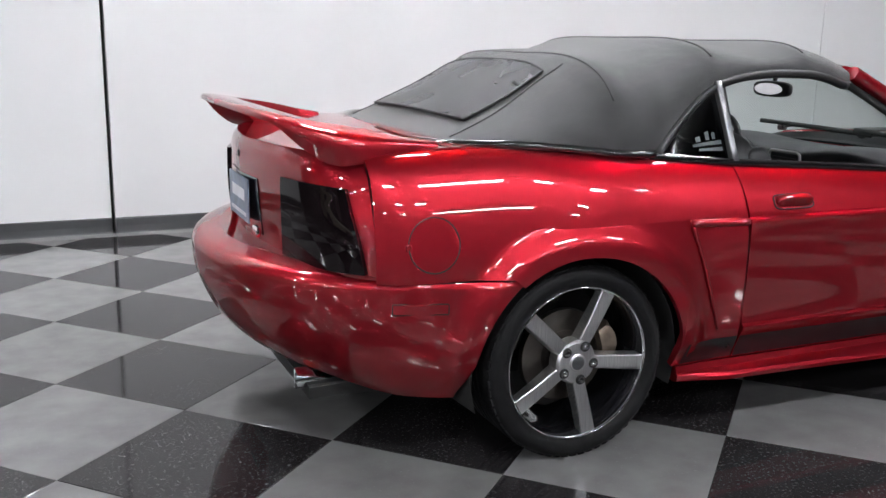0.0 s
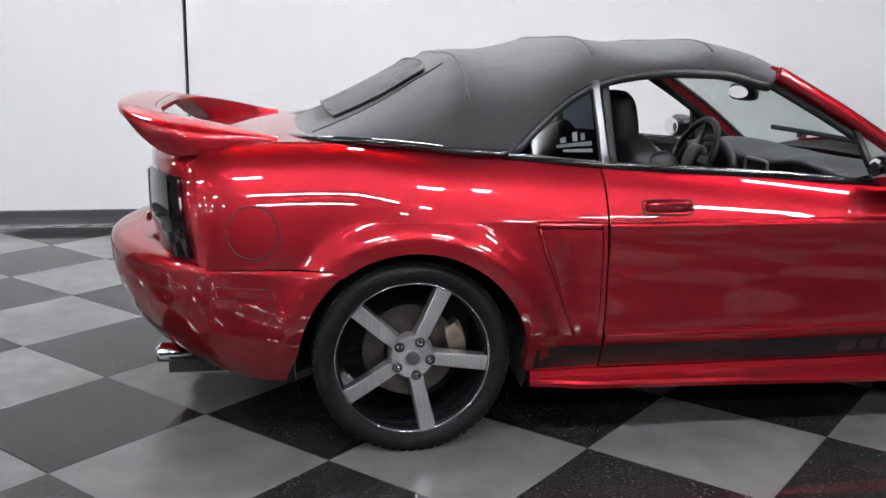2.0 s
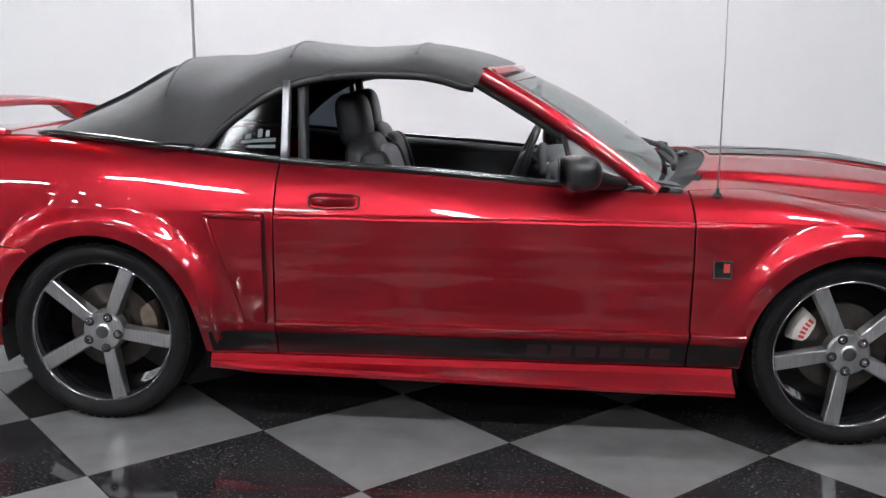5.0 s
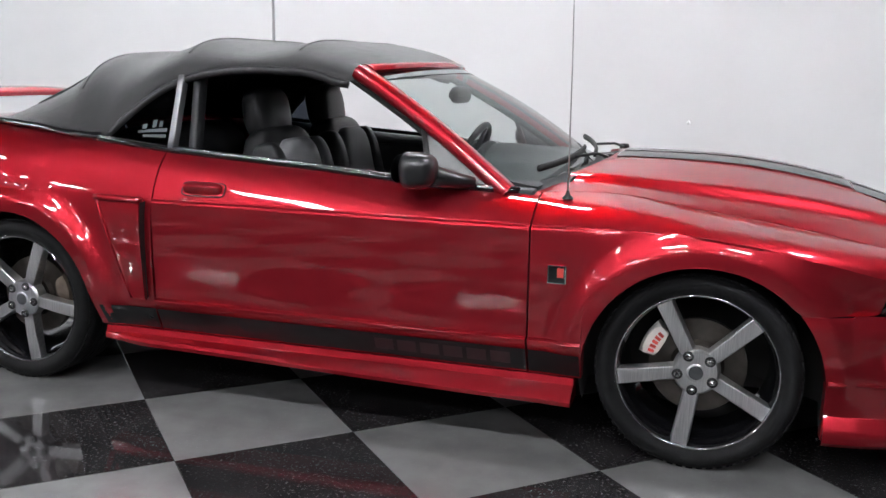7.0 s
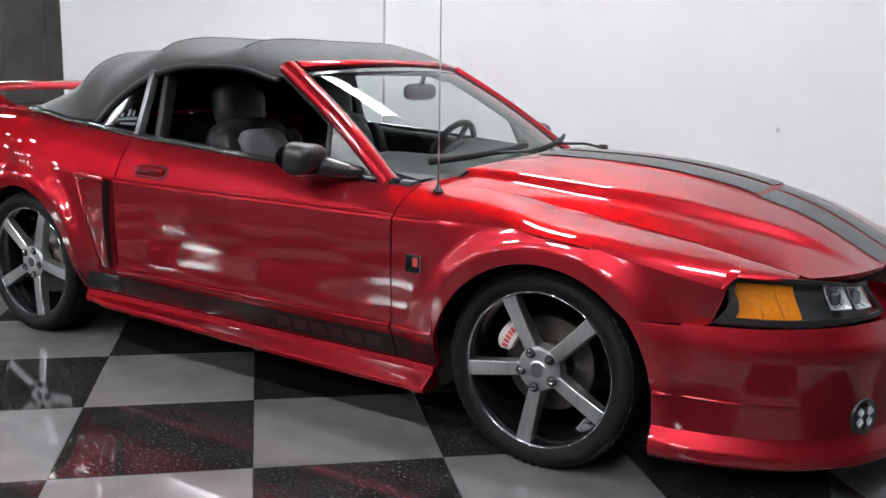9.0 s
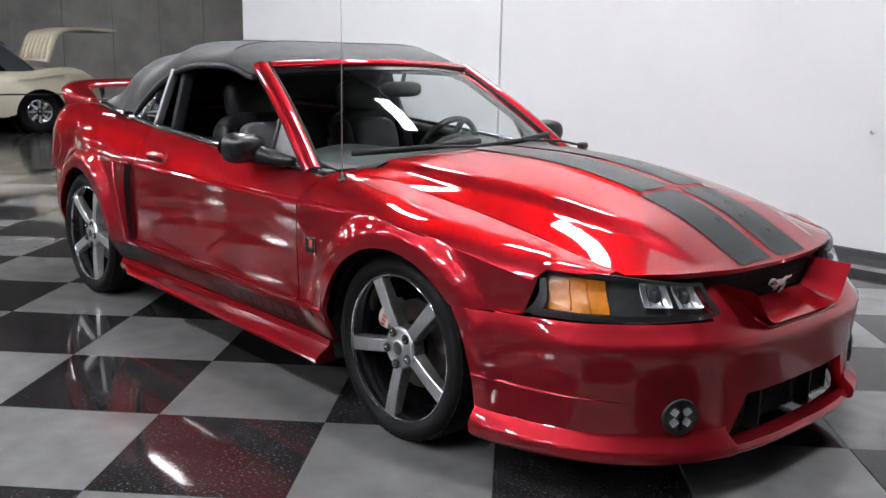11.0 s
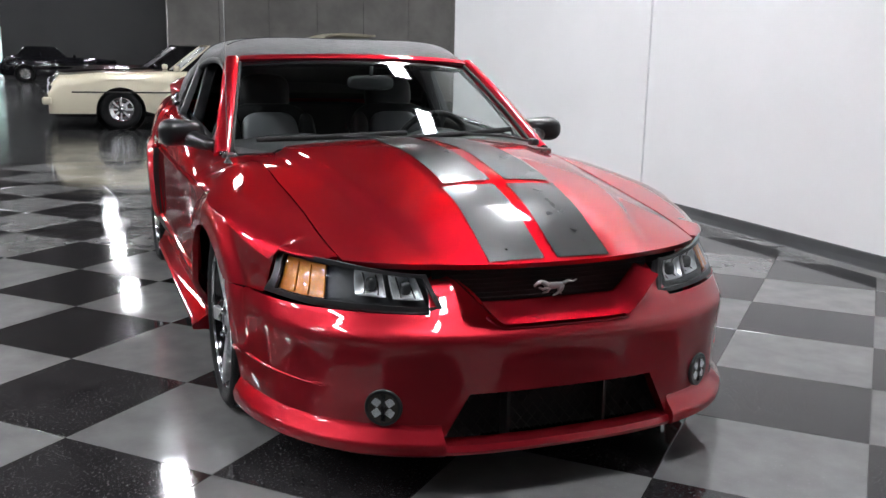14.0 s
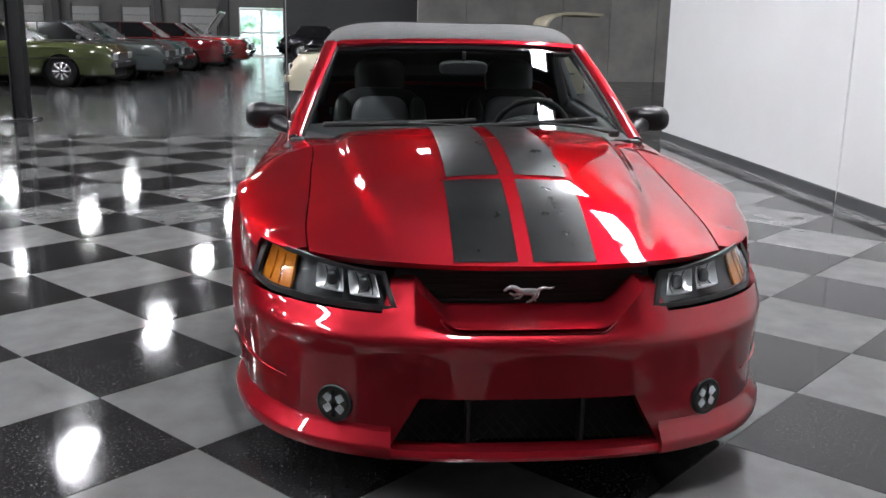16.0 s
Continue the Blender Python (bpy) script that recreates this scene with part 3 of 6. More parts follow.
    def sec(x):
        out = 0.055 * smooth(0.36, 0.60, x) * 1.0
        zb = 0.205 - 0.028 * smooth(0.4, 2.1, x)
        top = 0.258
        y0 = skirt_path(x)
        return [(y0 - 0.06, top), (y0 + 0.004, top), (y0 + 0.006, 0.250), (y0 + 0.010, 0.235), (y0 + 0.012 + out * 0.85, zb + 0.028), (y0 + 0.014 + out, zb + 0.018), (y0 + 0.012 + out, zb + 0.004), (y0 + out, zb), (y0 - 0.06, zb)]
    xs2 = list(np.linspace(0.392, 2.196, 40))
    vs2, k = [], 9
    for x in xs2:
        vs2 += [(x, s * a, b) for a, b in sec(x)]
    fs2 = [(i * k + j, i * k + (j + 1) % k, (i + 1) * k + (j + 1) % k, (i + 1) * k + j) for i in range(len(xs2) - 1) for j in range(k)]
    fs2 += [tuple(range(k)), tuple((len(xs2) - 1) * k + j for j in range(k))]
    if s > 0:
        fs2 = [f[::-1] for f in fs2]
    part("side_skirt", vs2, fs2, RED, car, sharp=28)

    # inside of the wheel openings
    for k2, (cx, cz, r) in enumerate(ARCH):
        v, f = lathe([(r + 0.012, -0.86), (r + 0.03, -0.60), (0.02, -0.58)], 40, -0.3, math.pi + 0.3)
        v = [(cx + a, s * -b, cz + c) for a, b, c in v]
        part("wheel_well", v, [g[::-1] for g in f], DARK, car)

# dark inner tub, engine bay, boot and floor pan
part("floor_pan", *join(box(-0.80, 3.25, -0.56, 0.56, 0.20, 0.24), box(0.42, 2.16, -0.80, 0.80, 0.20, 0.255)), DARK, car, smooth=False)
part("inner_boot", *box(-0.70, -0.05, -0.48, 0.48, 0.24, 0.86), DARK, car, smooth=False)
part("engine_bay", *join(box(2.10, 3.28, -0.56, 0.56, 0.24, 0.60), box(2.05, 2.14, -0.72, 0.72, 0.24, 0.78)), DARK, car, smooth=False)
for s in (-1, 1):
    part("door_inner", *join(box(0.66, 2.02, s * 0.70, s * 0.80, 0.26, 0.72), box(0.66, 2.02, s * 0.70, s * 0.76, 0.72, 0.86, 0.01)) if s > 0 else join(box(0.66, 2.02, -0.80, -0.70, 0.26, 0.72), box(0.66, 2.02, -0.76, -0.70, 0.72, 0.86, 0.01)), DASH, car, "black inner door trim", smooth=False)
    part("door_top_rail", *sweep([(x, s * (edge_y(x) - 0.035), edge_z(x) - 0.012) for x in np.linspace(0.30, 1.95, 24)], [(-0.032, -0.05), (0.032, -0.05), (0.030, 0.012), (-0.030, 0.014)]), DASH, car)

# ---- rear end ----


def rear_point(phi, z, L, W):
    return (-0.25 - L * math.sin(phi) ** 0.735, W * math.cos(phi) ** 1.1, z)


bump_L = knots((0.235, 0.56), (0.27, 0.625), (0.33, 0.700), (0.45, 0.772), (0.56, 0.800), (0.60, 0.800), (0.625, 0.785), (0.64, 0.755), (0.648, 0.70))
bump_W = knots((0.235, 0.800), (0.33, 0.838), (0.45, 0.863), (0.60, 0.866), (0.625, 0.858), (0.64, 0.840), (0.648, 0.80))


def rear_bumper(u, v):
    """u from the near wheel round to the far one, v upwards."""
    s = -1 if u < 0 else 1
    a = 1 - abs(u)
    zb = 0.235 + 0.055 * smooth(0.72, 0.45, abs(u)) - 0.03 * smooth(0.35, 0.1, abs(u))
    ztop = 0.620 if abs(u) > 0.80 else 0.620 + 0.028 * smooth(0.80, 0.70, abs(u))
    z = zb + (ztop - zb) * v
    if abs(u) > 0.72:
        x0 = ARCH[0][0] - math.sqrt(max(0, ARCH[0][2] ** 2 - max(0, z - ARCH[0][1]) ** 2)) - 0.004 - 0.035 * smooth(0.36, 0.24, z)
        w = (1 - abs(u)) / 0.28
        xm = -0.25 - bump_L(z) * math.sin(0.45) ** 0.735
        x = x0 + (xm - x0) * w
        t = min(max((-0.25 - x) / bump_L(z), 0), 1)
        y = bump_W(z) * (1 - t**2.72) ** 0.55 + flare(x, z) * 0.8
        return (x, s * y, z)
    phi = 0.45 + (math.pi / 2 - 0.45) * (1 - abs(u) / 0.72)
    x, y, z = rear_point(phi, z, bump_L(z), bump_W(z))
    return (x, s * y, z)


us = [-1 + i / 44 for i in range(89)]
vv = list(np.linspace(0, 0.88, 18)) + [0.92, 0.95, 0.975, 1.0]


def marker_y(x, z=0.545):
    t = (-0.25 - x) / bump_L(z)
    return bump_W(z) * (1 - t**2.72) ** 0.55 + flare(x, z) * 0.8


bumper = part("rear_bumper", *skin(rear_bumper, us, vv, 0.03, (0, 0, 0.45)), RED, car)
for s in (-1, 1):
    part("side_marker", *skin(lambda u, v: (-0.535 + 0.078 * u, s * (marker_y(-0.535 + 0.078 * u) + 0.0035), 0.545 + 0.014 * v), np.linspace(-1, 1, 9), (-1, -0.6, 0.6, 1), 0.006), RED, bumper, "flush red side marker lamp")
    mk = [(a, s * (marker_y(a) + 0.003), b) for a, b in ((-0.535 + q, 0.545 + w) for q, w in rounded(0.081, 0.0165, 0.004))]
    part("marker_gap", *sweep(mk, ring(0.0016, 5), closed=True, up=(0, 1, 0)), DARK, bumper, "thin dark gap round the side marker")
    v, f = lathe([(0.026, 0.0), (0.033, 0.002), (0.034, 0.012), (0.031, 0.16), (0.029, 0.16), (0.028, 0.02)], 24)
    tip = part("exhaust_tip", [(-0.835 + b - 0.25 * a * s, s * 0.505 + a * 1.15, 0.256 + c) for a, b, c in v], f, CHROME, car, "chrome exhaust tip")

tail_L = knots((0.63, 0.615), (0.75, 0.628), (0.90, 0.634), (0.97, 0.625), (1.0, 0.605))
tail_W = knots((0.63, 0.850), (0.76, 0.842), (0.85, 0.808), (0.92, 0.778), (0.97, 0.718), (1.0, 0.65))


def tail(u, v, z0=0.635, z1=0.985):
    s = -1 if u < 0 else 1
    z = z0 + (z1 - z0) * v
    phi = 0.285 + (math.pi / 2 - 0.285) * (1 - abs(u))
    return (-0.25 - tail_L(z) * math.sin(phi) ** 0.333, s * tail_W(z) * math.cos(phi) ** 1.4, z)


part("tail_panel", *skin(tail, [-1 + i / 40 for i in range(81)], np.linspace(0, 1, 18), 0.015, (0, 0, 0.8)), RED, car)
def shelf(u, w):
    a, b = np.array(rear_bumper(u, 1.0)), np.array(tail(u / 0.72, 0.03))
    return tuple(a + (b - a) * w - np.array((0, 0, 0.002 * math.sin(math.pi * w))))


part("bumper_shelf", *skin(shelf, np.linspace(-0.72, 0.72, 61), np.linspace(0, 1.05, 5), 0, (0, 0, 0.3)), RED, bumper)
for s in (-1, 1):
    def lamp(u, v):
        a = 0.47 + (0.415 + 0.05 * (1 - v)) * u + 0.05 * v * (1 - u)
        z = 0.652 + 0.245 * v - 0.02 * (1 - v) * (1 - u)
        x, y, zz = tail(s * a, (z - 0.635) / 0.35)
        d = math.hypot(x + 0.55, y) / 0.021
        return (x + (x + 0.55) / d, y + y / d, zz)
    tl = part("tail_lamp", *skin(lamp, np.linspace(0, 1.0, 44), np.linspace(0, 1, 22), 0.026, (0, 0, 0.8)), SMOKE, car, "smoked black tail lamp")
# number plate recess and plate
part("plate_recess", *skin(lambda u, v: tuple(np.array(tail(0.30 * u, 0.10 + 0.55 * v)) + np.array((-0.004, 0, 0))), np.linspace(-1, 1, 15), np.linspace(0, 1, 6), 0.003, (0, 0, 0.8)), GLOSS_BLACK, car, "dark plate recess")
pl = part("number_plate", *box(-0.006, 0.0, -0.152, 0.152, -0.076, 0.076, 0.002), PLATE, car, "blue-grey plate with white bars", smooth=False)
pl.location = (-0.887, 0, 0.775)
part("plate_bar", *box(-0.0075, -0.0062, -0.10, 0.10, -0.005, 0.035), PLATE_INK, pl, smooth=False)
part("plate_line", *box(-0.0075, -0.0062, -0.12, 0.12, -0.058, -0.045), PLATE_INK, pl, smooth=False)
part("rear_emblem", *[([(-0.884 - a * 0.3, -0.235 + b * 0.040, 0.69 + c * 0.018) for a, b, c in pillow(0, 0, 0, 0.03, 1, 1)[0]]), pillow(0, 0, 0, 0.03, 1, 1)[1]], CHROME, car, "small oval chrome emblem")
part("boot_lock", *moved(lathe([(0.0, 0.0), (0.012, 0.0), (0.013, 0.004)], 14), pose(-0.885, 0, 0.925, 0, 0, 90)), GLOSS_BLACK, car)


# deck between soft top and tail
def deck(u, v):
    """u across, v from the tail edge forwards."""
    x, y, _ = tail(u, 1.0)
    x1 = 0.02
    xx = x + (x1 - x) * v
    yy = y + (math.copysign(edge_y(xx), u) * abs(u) - y) * smooth(0, 0.35, v)
    ze = edge_z(xx) + 0.012 * (1 - u * u)
    z0 = 0.985
    z = z0 + (ze - z0) * smooth(0, 0.4, v) + 0.006 * math.sin(math.pi * min(1, v * 1.5))
    return (xx, yy, z)


boot = part("trunk_lid", *skin(deck, np.linspace(-1, 1, 41), np.linspace(0, 1, 22), 0.012, (0, 0, 0.4)), RED, car)

# rear wing: one arch from pod to pod, rising off the deck to a blade
wing_o = knots((0, -0.965, 0.0, 1.110), (0.30, -0.950, 0.36, 1.106), (0.52, -0.900, 0.575, 1.090), (0.66, -0.820, 0.668, 1.060), (0.78, -0.715, 0.700, 1.036), (1, -0.415, 0.668, 1.006))
wing_i = knots((0, -0.820, 0.0, 1.092), (0.30, -0.812, 0.34, 1.090), (0.52, -0.770, 0.500, 1.080), (0.66, -0.690, 0.560, 1.070), (0.78, -0.600, 0.580, 1.054), (1, -0.415, 0.615, 1.008))


def wing_ring(t):
    s, a = (-1 if t < 0 else 1), abs(t)
    o, i = np.array(wing_o(a)), np.array(wing_i(a))
    pod = smooth(0.50, 0.72, a)
    lo = edge_z(max(o[0], -0.9)) - 0.018
    bo, bi = o.copy(), i.copy()
    bo[2] = (o[2] - 0.014) * (1 - pod) + lo * pod
    bi[2] = (i[2] - 0.024) * (1 - pod) + lo * pod
    if a > 0.5:
        bo[0] += 0.055 * pod * (1 - smooth(0.72, 0.95, a))
    m = (o + i) / 2
    pts = [o, o * 0.94 + i * 0.06 + (0, 0, 0.007), o * 0.7 + i * 0.3 + (0, 0, 0.010), m + (0, 0, 0.010), i * 0.75 + o * 0.25 + (0, 0, 0.008), i * 0.94 + o * 0.06 + (0, 0, 0.003), i, (i + bi) / 2, bi, (bi + bo) / 2 - (0, 0, 0.004 * (1 - pod)), bo, (bo * 0.5 + o * 0.5)]
    return [(p[0], s * p[1], p[2]) for p in pts]


ts = [-1 + i / 40 for i in range(81)]
k = 12
vb = [p for t in ts for p in wing_ring(t)]
fb = [(i * k + j, i * k + (j + 1) % k, (i + 1) * k + (j + 1) % k, (i + 1) * k + j) for i in range(80) for j in range(k)]
fb += [tuple(range(k))[::-1], tuple(80 * k + j for j in range(k))]
spoiler = part("rear_spoiler", vb, fb, RED, car, "red raised spoiler on side pods", sharp=72)

# ---- bonnet ----
dome_z = knots((2.05, 0.902), (2.3, 0.918), (2.6, 0.909), (2.9, 0.871), (3.15, 0.809), (3.35, 0.728), (3.48, 0.664))


def hood_front(u):
    return 3.466 - 0.05 * abs(u) ** 2 - 0.098 * abs(u) ** 4.5


def hood_xy(u, v):
    x0, x1 = 2.205 - 0.19 * abs(u) ** 2.2, hood_front(u)
    x = x0 + (x1 - x0) * v
    return x, u * (edge_y(x) - 0.005)


def hood_z(x, y):
    ye, ze = edge_y(x) - 0.005, edge_z(x)
    w = min(abs(y) / ye, 1)
    zc = dome_z(x)
    z = ze + (zc - ze) * (1 - w**2.2)
    crease = 0.54 - 0.10 * smooth(2.2, 3.3, x) - 0.07 * smooth(3.0, 3.45, x)
    z += 0.020 * smooth(crease + 0.025, crease - 0.025, abs(y)) * smooth(3.47, 3.2, x)
    scoop = smooth(0.215, 0.195, abs(y)) * smooth(2.35, 2.75, x) * (1 if x < 3.055 else 0)
    return z + 0.007 * scoop


def hood_pt(u, v, lift=0.0):
    x, y = hood_xy(u, v)
    return (x, y, hood_z(x, y) + lift)


hood = part("hood", *skin(lambda u, v: hood_pt(u, v), np.linspace(-1, 1, 73), np.linspace(0, 1, 56), 0.018), RED, car, "red hood with black racing stripes", sharp=40)


def stripe_pt(y, x, lift=0.0030):
    return (x, y, hood_z(x, y) + lift)


def hood_stripe(y0, y1, xa, xb, name="hood_stripe"):
    xs = np.linspace(xa, xb, max(4, int((xb - xa) * 44)))
    return part(name, *skin(lambda x, y: stripe_pt(y, x), xs, np.linspace(y0, y1, 9), 0, (1.25, 0, 0)), STRIPE, hood, "black racing stripe")


for s in (-1, 1):
    a, b = sorted((s * 0.026, s * 0.195))
    hood_stripe(a, b, 2.215, 3.050)
    a, b = sorted((s * 0.022, s * 0.205))
    hood_stripe(a, b, 3.062, 3.452)
# front edge of the scoop
part("scoop_edge", *sweep([(3.0555, y, hood_z(3.07, y) + 0.003) for y in np.linspace(-0.212, 0.212, 15)], ring(0.0032, 6)), DARK, hood, "thin dark front edge of the hood scoop")

# cowl, wipers, aerial
def cowl(u, v):
    x0, z0 = 2.060 - 0.125 * u * u, 0.872 - 0.02 * u * u
    x1, _ = hood_xy(u * 0.99, 0)
    y = u * 0.735
    zt = hood_z(x1, hood_xy(u * 0.99, 0)[1]) - 0.014
    return (x0 + (x1 + 0.01 - x0) * v, y, z0 + (zt - z0) * v + 0.004)
part("cowl_panel", *skin(cowl, np.linspace(-1, 1, 33), np.linspace(0, 1, 8), 0.01), COWL, car, "black cowl panel under the windshield")

# ---- windshield and its frame ----
def ws_base(u):
    return np.array((2.095 - 0.165 * abs(u) ** 2.2, 0.712 * u, 0.882 - 0.026 * u * u))


def ws_top(u):
    return np.array((1.458 - 0.118 * abs(u) ** 2.2, 0.568 * u, 1.256 - 0.020 * abs(u) ** 2.5))


def ws(u, v, out=0.0):
    p = ws_base(u) * (1 - v) + ws_top(u) * v
    p = p + np.array((0.5, 0, 0.85)) * 0.030 * math.sin(math.pi * v) * (1 - 0.5 * u * u)
    return tuple(p + np.array((0.5, 0, 0.85)) * out)


shield = part("windshield", *skin(lambda u, v: ws(u, v), np.linspace(-1, 1, 25), np.linspace(0, 1, 15), 0), GLASS, car, "curved clear windshield")
shield.visible_shadow = False
part("windshield_band", *skin(lambda u, v: ws(u, 0.90 + 0.11 * v, 0.002), np.linspace(-1, 1, 25), (0, 0.5, 1), 0), GLOSS_BLACK, shield, "dark band along the top of the glass")
for s in (-1, 1):
    part("glass_seal", *sweep([ws(s, w, 0.003) for w in np.linspace(0, 1, 14)], ring(0.008, 6)), DARK, shield)
pil = [(-0.014, -0.030), (0.022, -0.034), (0.042, -0.018), (0.045, 0.005), (0.026, 0.023), (-0.010, 0.025), (-0.026, 0.008)]
for s in (-1, 1):
    path = []
    for w in np.linspace(-0.02, 1.0, 18):
        p = np.array(ws(s, w))
        path.append(tuple(p + np.array((-0.008, s * 0.028, -0.002))))
    sec = [(-a * s * -1, b) for a, b in pil]
    v, f = sweep(path, sec)
    part("windshield_pillar", v, f if s < 0 else [g[::-1] for g in f], RED, car, sharp=60)
    inner = [tuple(np.array(p) + np.array((-0.034, -s * 0.010, -0.028))) for p in path]
    part("pillar_trim", *sweep(inner, ring(0.018, 8, 0.018)), DARK, car, "black inner pillar trim")
hd = [tuple(np.array(ws_top(u)) + np.array((-0.010, u * 0.028, 0.002))) for u in np.linspace(-0.95, 0.95, 33)]
part("windshield_header", *sweep(hd, [(-0.030, -0.022), (0.026, -0.018), (0.036, -0.004), (0.026, 0.010), (-0.010, 0.018), (-0.034, 0.012)]), RED, car, sharp=60)
part("header_trim", *sweep([(p[0] - 0.04, p[1] * 0.98, p[2] - 0.035) for p in hd], ring(0.040, 8, 0.018)), DARK, car)

# ---- soft top ----
top_z = knots((-0.43, 0.985), (-0.36, 1.010), (-0.10, 1.135), (0.14, 1.258), (0.22, 1.290), (0.40, 1.305), (0.56, 1.335), (0.64, 1.349), (0.86, 1.338), (1.08, 1.345), (1.15, 1.345), (1.30, 1.325), (1.42, 1.295), (1.50, 1.262))
rail_z = knots((-0.43, 0.980), (-0.2, 0.996), (0.0, 0.984), (0.25, 0.962), (0.33, 0.965), (0.40, 1.035), (0.48, 1.105), (0.56, 1.160), (0.66, 1.205), (0.85, 1.238), (1.10, 1.240), (1.28, 1.222), (1.36, 1.205), (1.50, 1.19))
rail_y = knots((-0.43, 0.02), (-0.42, 0.20), (-0.38, 0.42), (-0.30, 0.585), (-0.18, 0.675), (0.0, 0.712), (0.25, 0.742), (0.36, 0.738), (0.48, 0.705), (0.64, 0.665), (0.9, 0.640), (1.2, 0.630), (1.36, 0.626), (1.50, 0.606))


def roof(x, th, out=0.0):
    """Cross section of the cloth at x; th from 0 (right rail) over the middle to pi."""
    c, s = math.cos(th), math.sin(th)
    y = -math.copysign(abs(c) ** (0.55 + 0.25 * smooth(0.3, -0.2, x)), c) * (rail_y(x) + out)
    h = top_z(x) - rail_z(x)
    z = rail_z(x) + (h + out) * abs(s) ** (0.85 + 0.40 * smooth(0.3, -0.1, x))
    # taut bows: the cloth sags between them towards the sides
    corner = abs(2 * c * s)
    z += 0.010 * corner * (1.7 * math.exp(-((x - 0.20) / 0.05) ** 2) + math.exp(-((x - 0.64) / 0.05) ** 2) + math.exp(-((x - 1.12) / 0.06) ** 2)) - 0.012 * corner * (math.exp(-((x - 0.42) / 0.12) ** 2) + math.exp(-((x - 0.88) / 0.14) ** 2))
    # the front edge follows the curved header
    xx = x if x < 1.0 else 1.0 + (x - 1.0) * ((1.458 - 0.118 * abs(y / 0.6) ** 2.2) - 0.985) / 0.5
    return (xx, y, z)


rx = list(np.linspace(-0.43, -0.30, 10)) + list(np.linspace(-0.28, 1.50, 76))
top = part("soft_top", *skin(lambda x, th: roof(x, th), rx, np.linspace(0.0, math.pi, 57), 0.012, (0.5, 0, 0.9)), CLOTH, car, "black cloth soft top, closed and taut")


def back_pt(x, u, out):
    """A place on the back of the cloth, u across the rear window from -1 to 1."""
    half = 0.430 - 0.030 * smooth(-0.2, 0.11, x)
    q = 0.55 + 0.25 * smooth(0.3, -0.2, x)
    c = min(abs(u) * half / (rail_y(x) + out), 0.999) ** (1 / q)
    th = math.acos(c)
    return roof(x, th if u < 0 else math.pi - th, out)


part("rear_window", *skin(lambda x, u: back_pt(x - 0.018 * abs(u) ** 4 * (1 if x > 0 else -1), u, 0.016), np.linspace(-0.240, 0.108, 18), np.linspace(-1, 1, 25), 0.010, (0.5, 0, 0.8)), BACKLIGHT, top, "dark flexible rear window")
edge = [back_pt(x, -1.015, 0.016) for x in np.linspace(-0.225, 0.091, 14)] + [back_pt(0.110 - 0.018 * u**4, u, 0.016) for u in np.linspace(-1, 1, 21)] + [back_pt(x, 1.015, 0.016) for x in np.linspace(0.091, -0.225, 14)] + [back_pt(-0.242 + 0.018 * u**4, u, 0.016) for u in np.linspace(1, -1, 21)]
part("rear_window_seam", *sweep(edge, ring(0.0045, 6), closed=True), BLACK, top)
for q in (-1, 1):
    fold = [back_pt(x, q * (1.05 + 0.10 * smooth(0.1, -0.27, x)), 0.002) for x in np.linspace(0.16, -0.30, 16)]
    part("side_seam", *sweep(fold, ring(0.0035, 6)), CLOTH, top)
for x in (0.20, 0.64, 1.12):
    part("roof_seam", *sweep([roof(x, a, 0.001) for a in np.linspace(0.5, math.pi - 0.5, 40)], ring(0.0035, 6)), CLOTH, top)
base = [(x, -rail_y(x) - 0.012, rail_z(x) + 0.012) for x in np.linspace(0.32, -0.30, 24)] + [(x, -rail_y(x) - 0.008, rail_z(x) + 0.014) for x in np.linspace(-0.33, -0.43, 10)]
base += [(x, -y, z) for x, y, z in base[::-1]]
part("top_boot_moulding", *sweep(base, [(-0.022, -0.010), (0.020, -0.012), (0.026, 0.000), (0.012, 0.012), (-0.014, 0.014), (-0.026, 0.004)]), GLOSS_BLACK, top, "black moulding at the foot of the soft top")
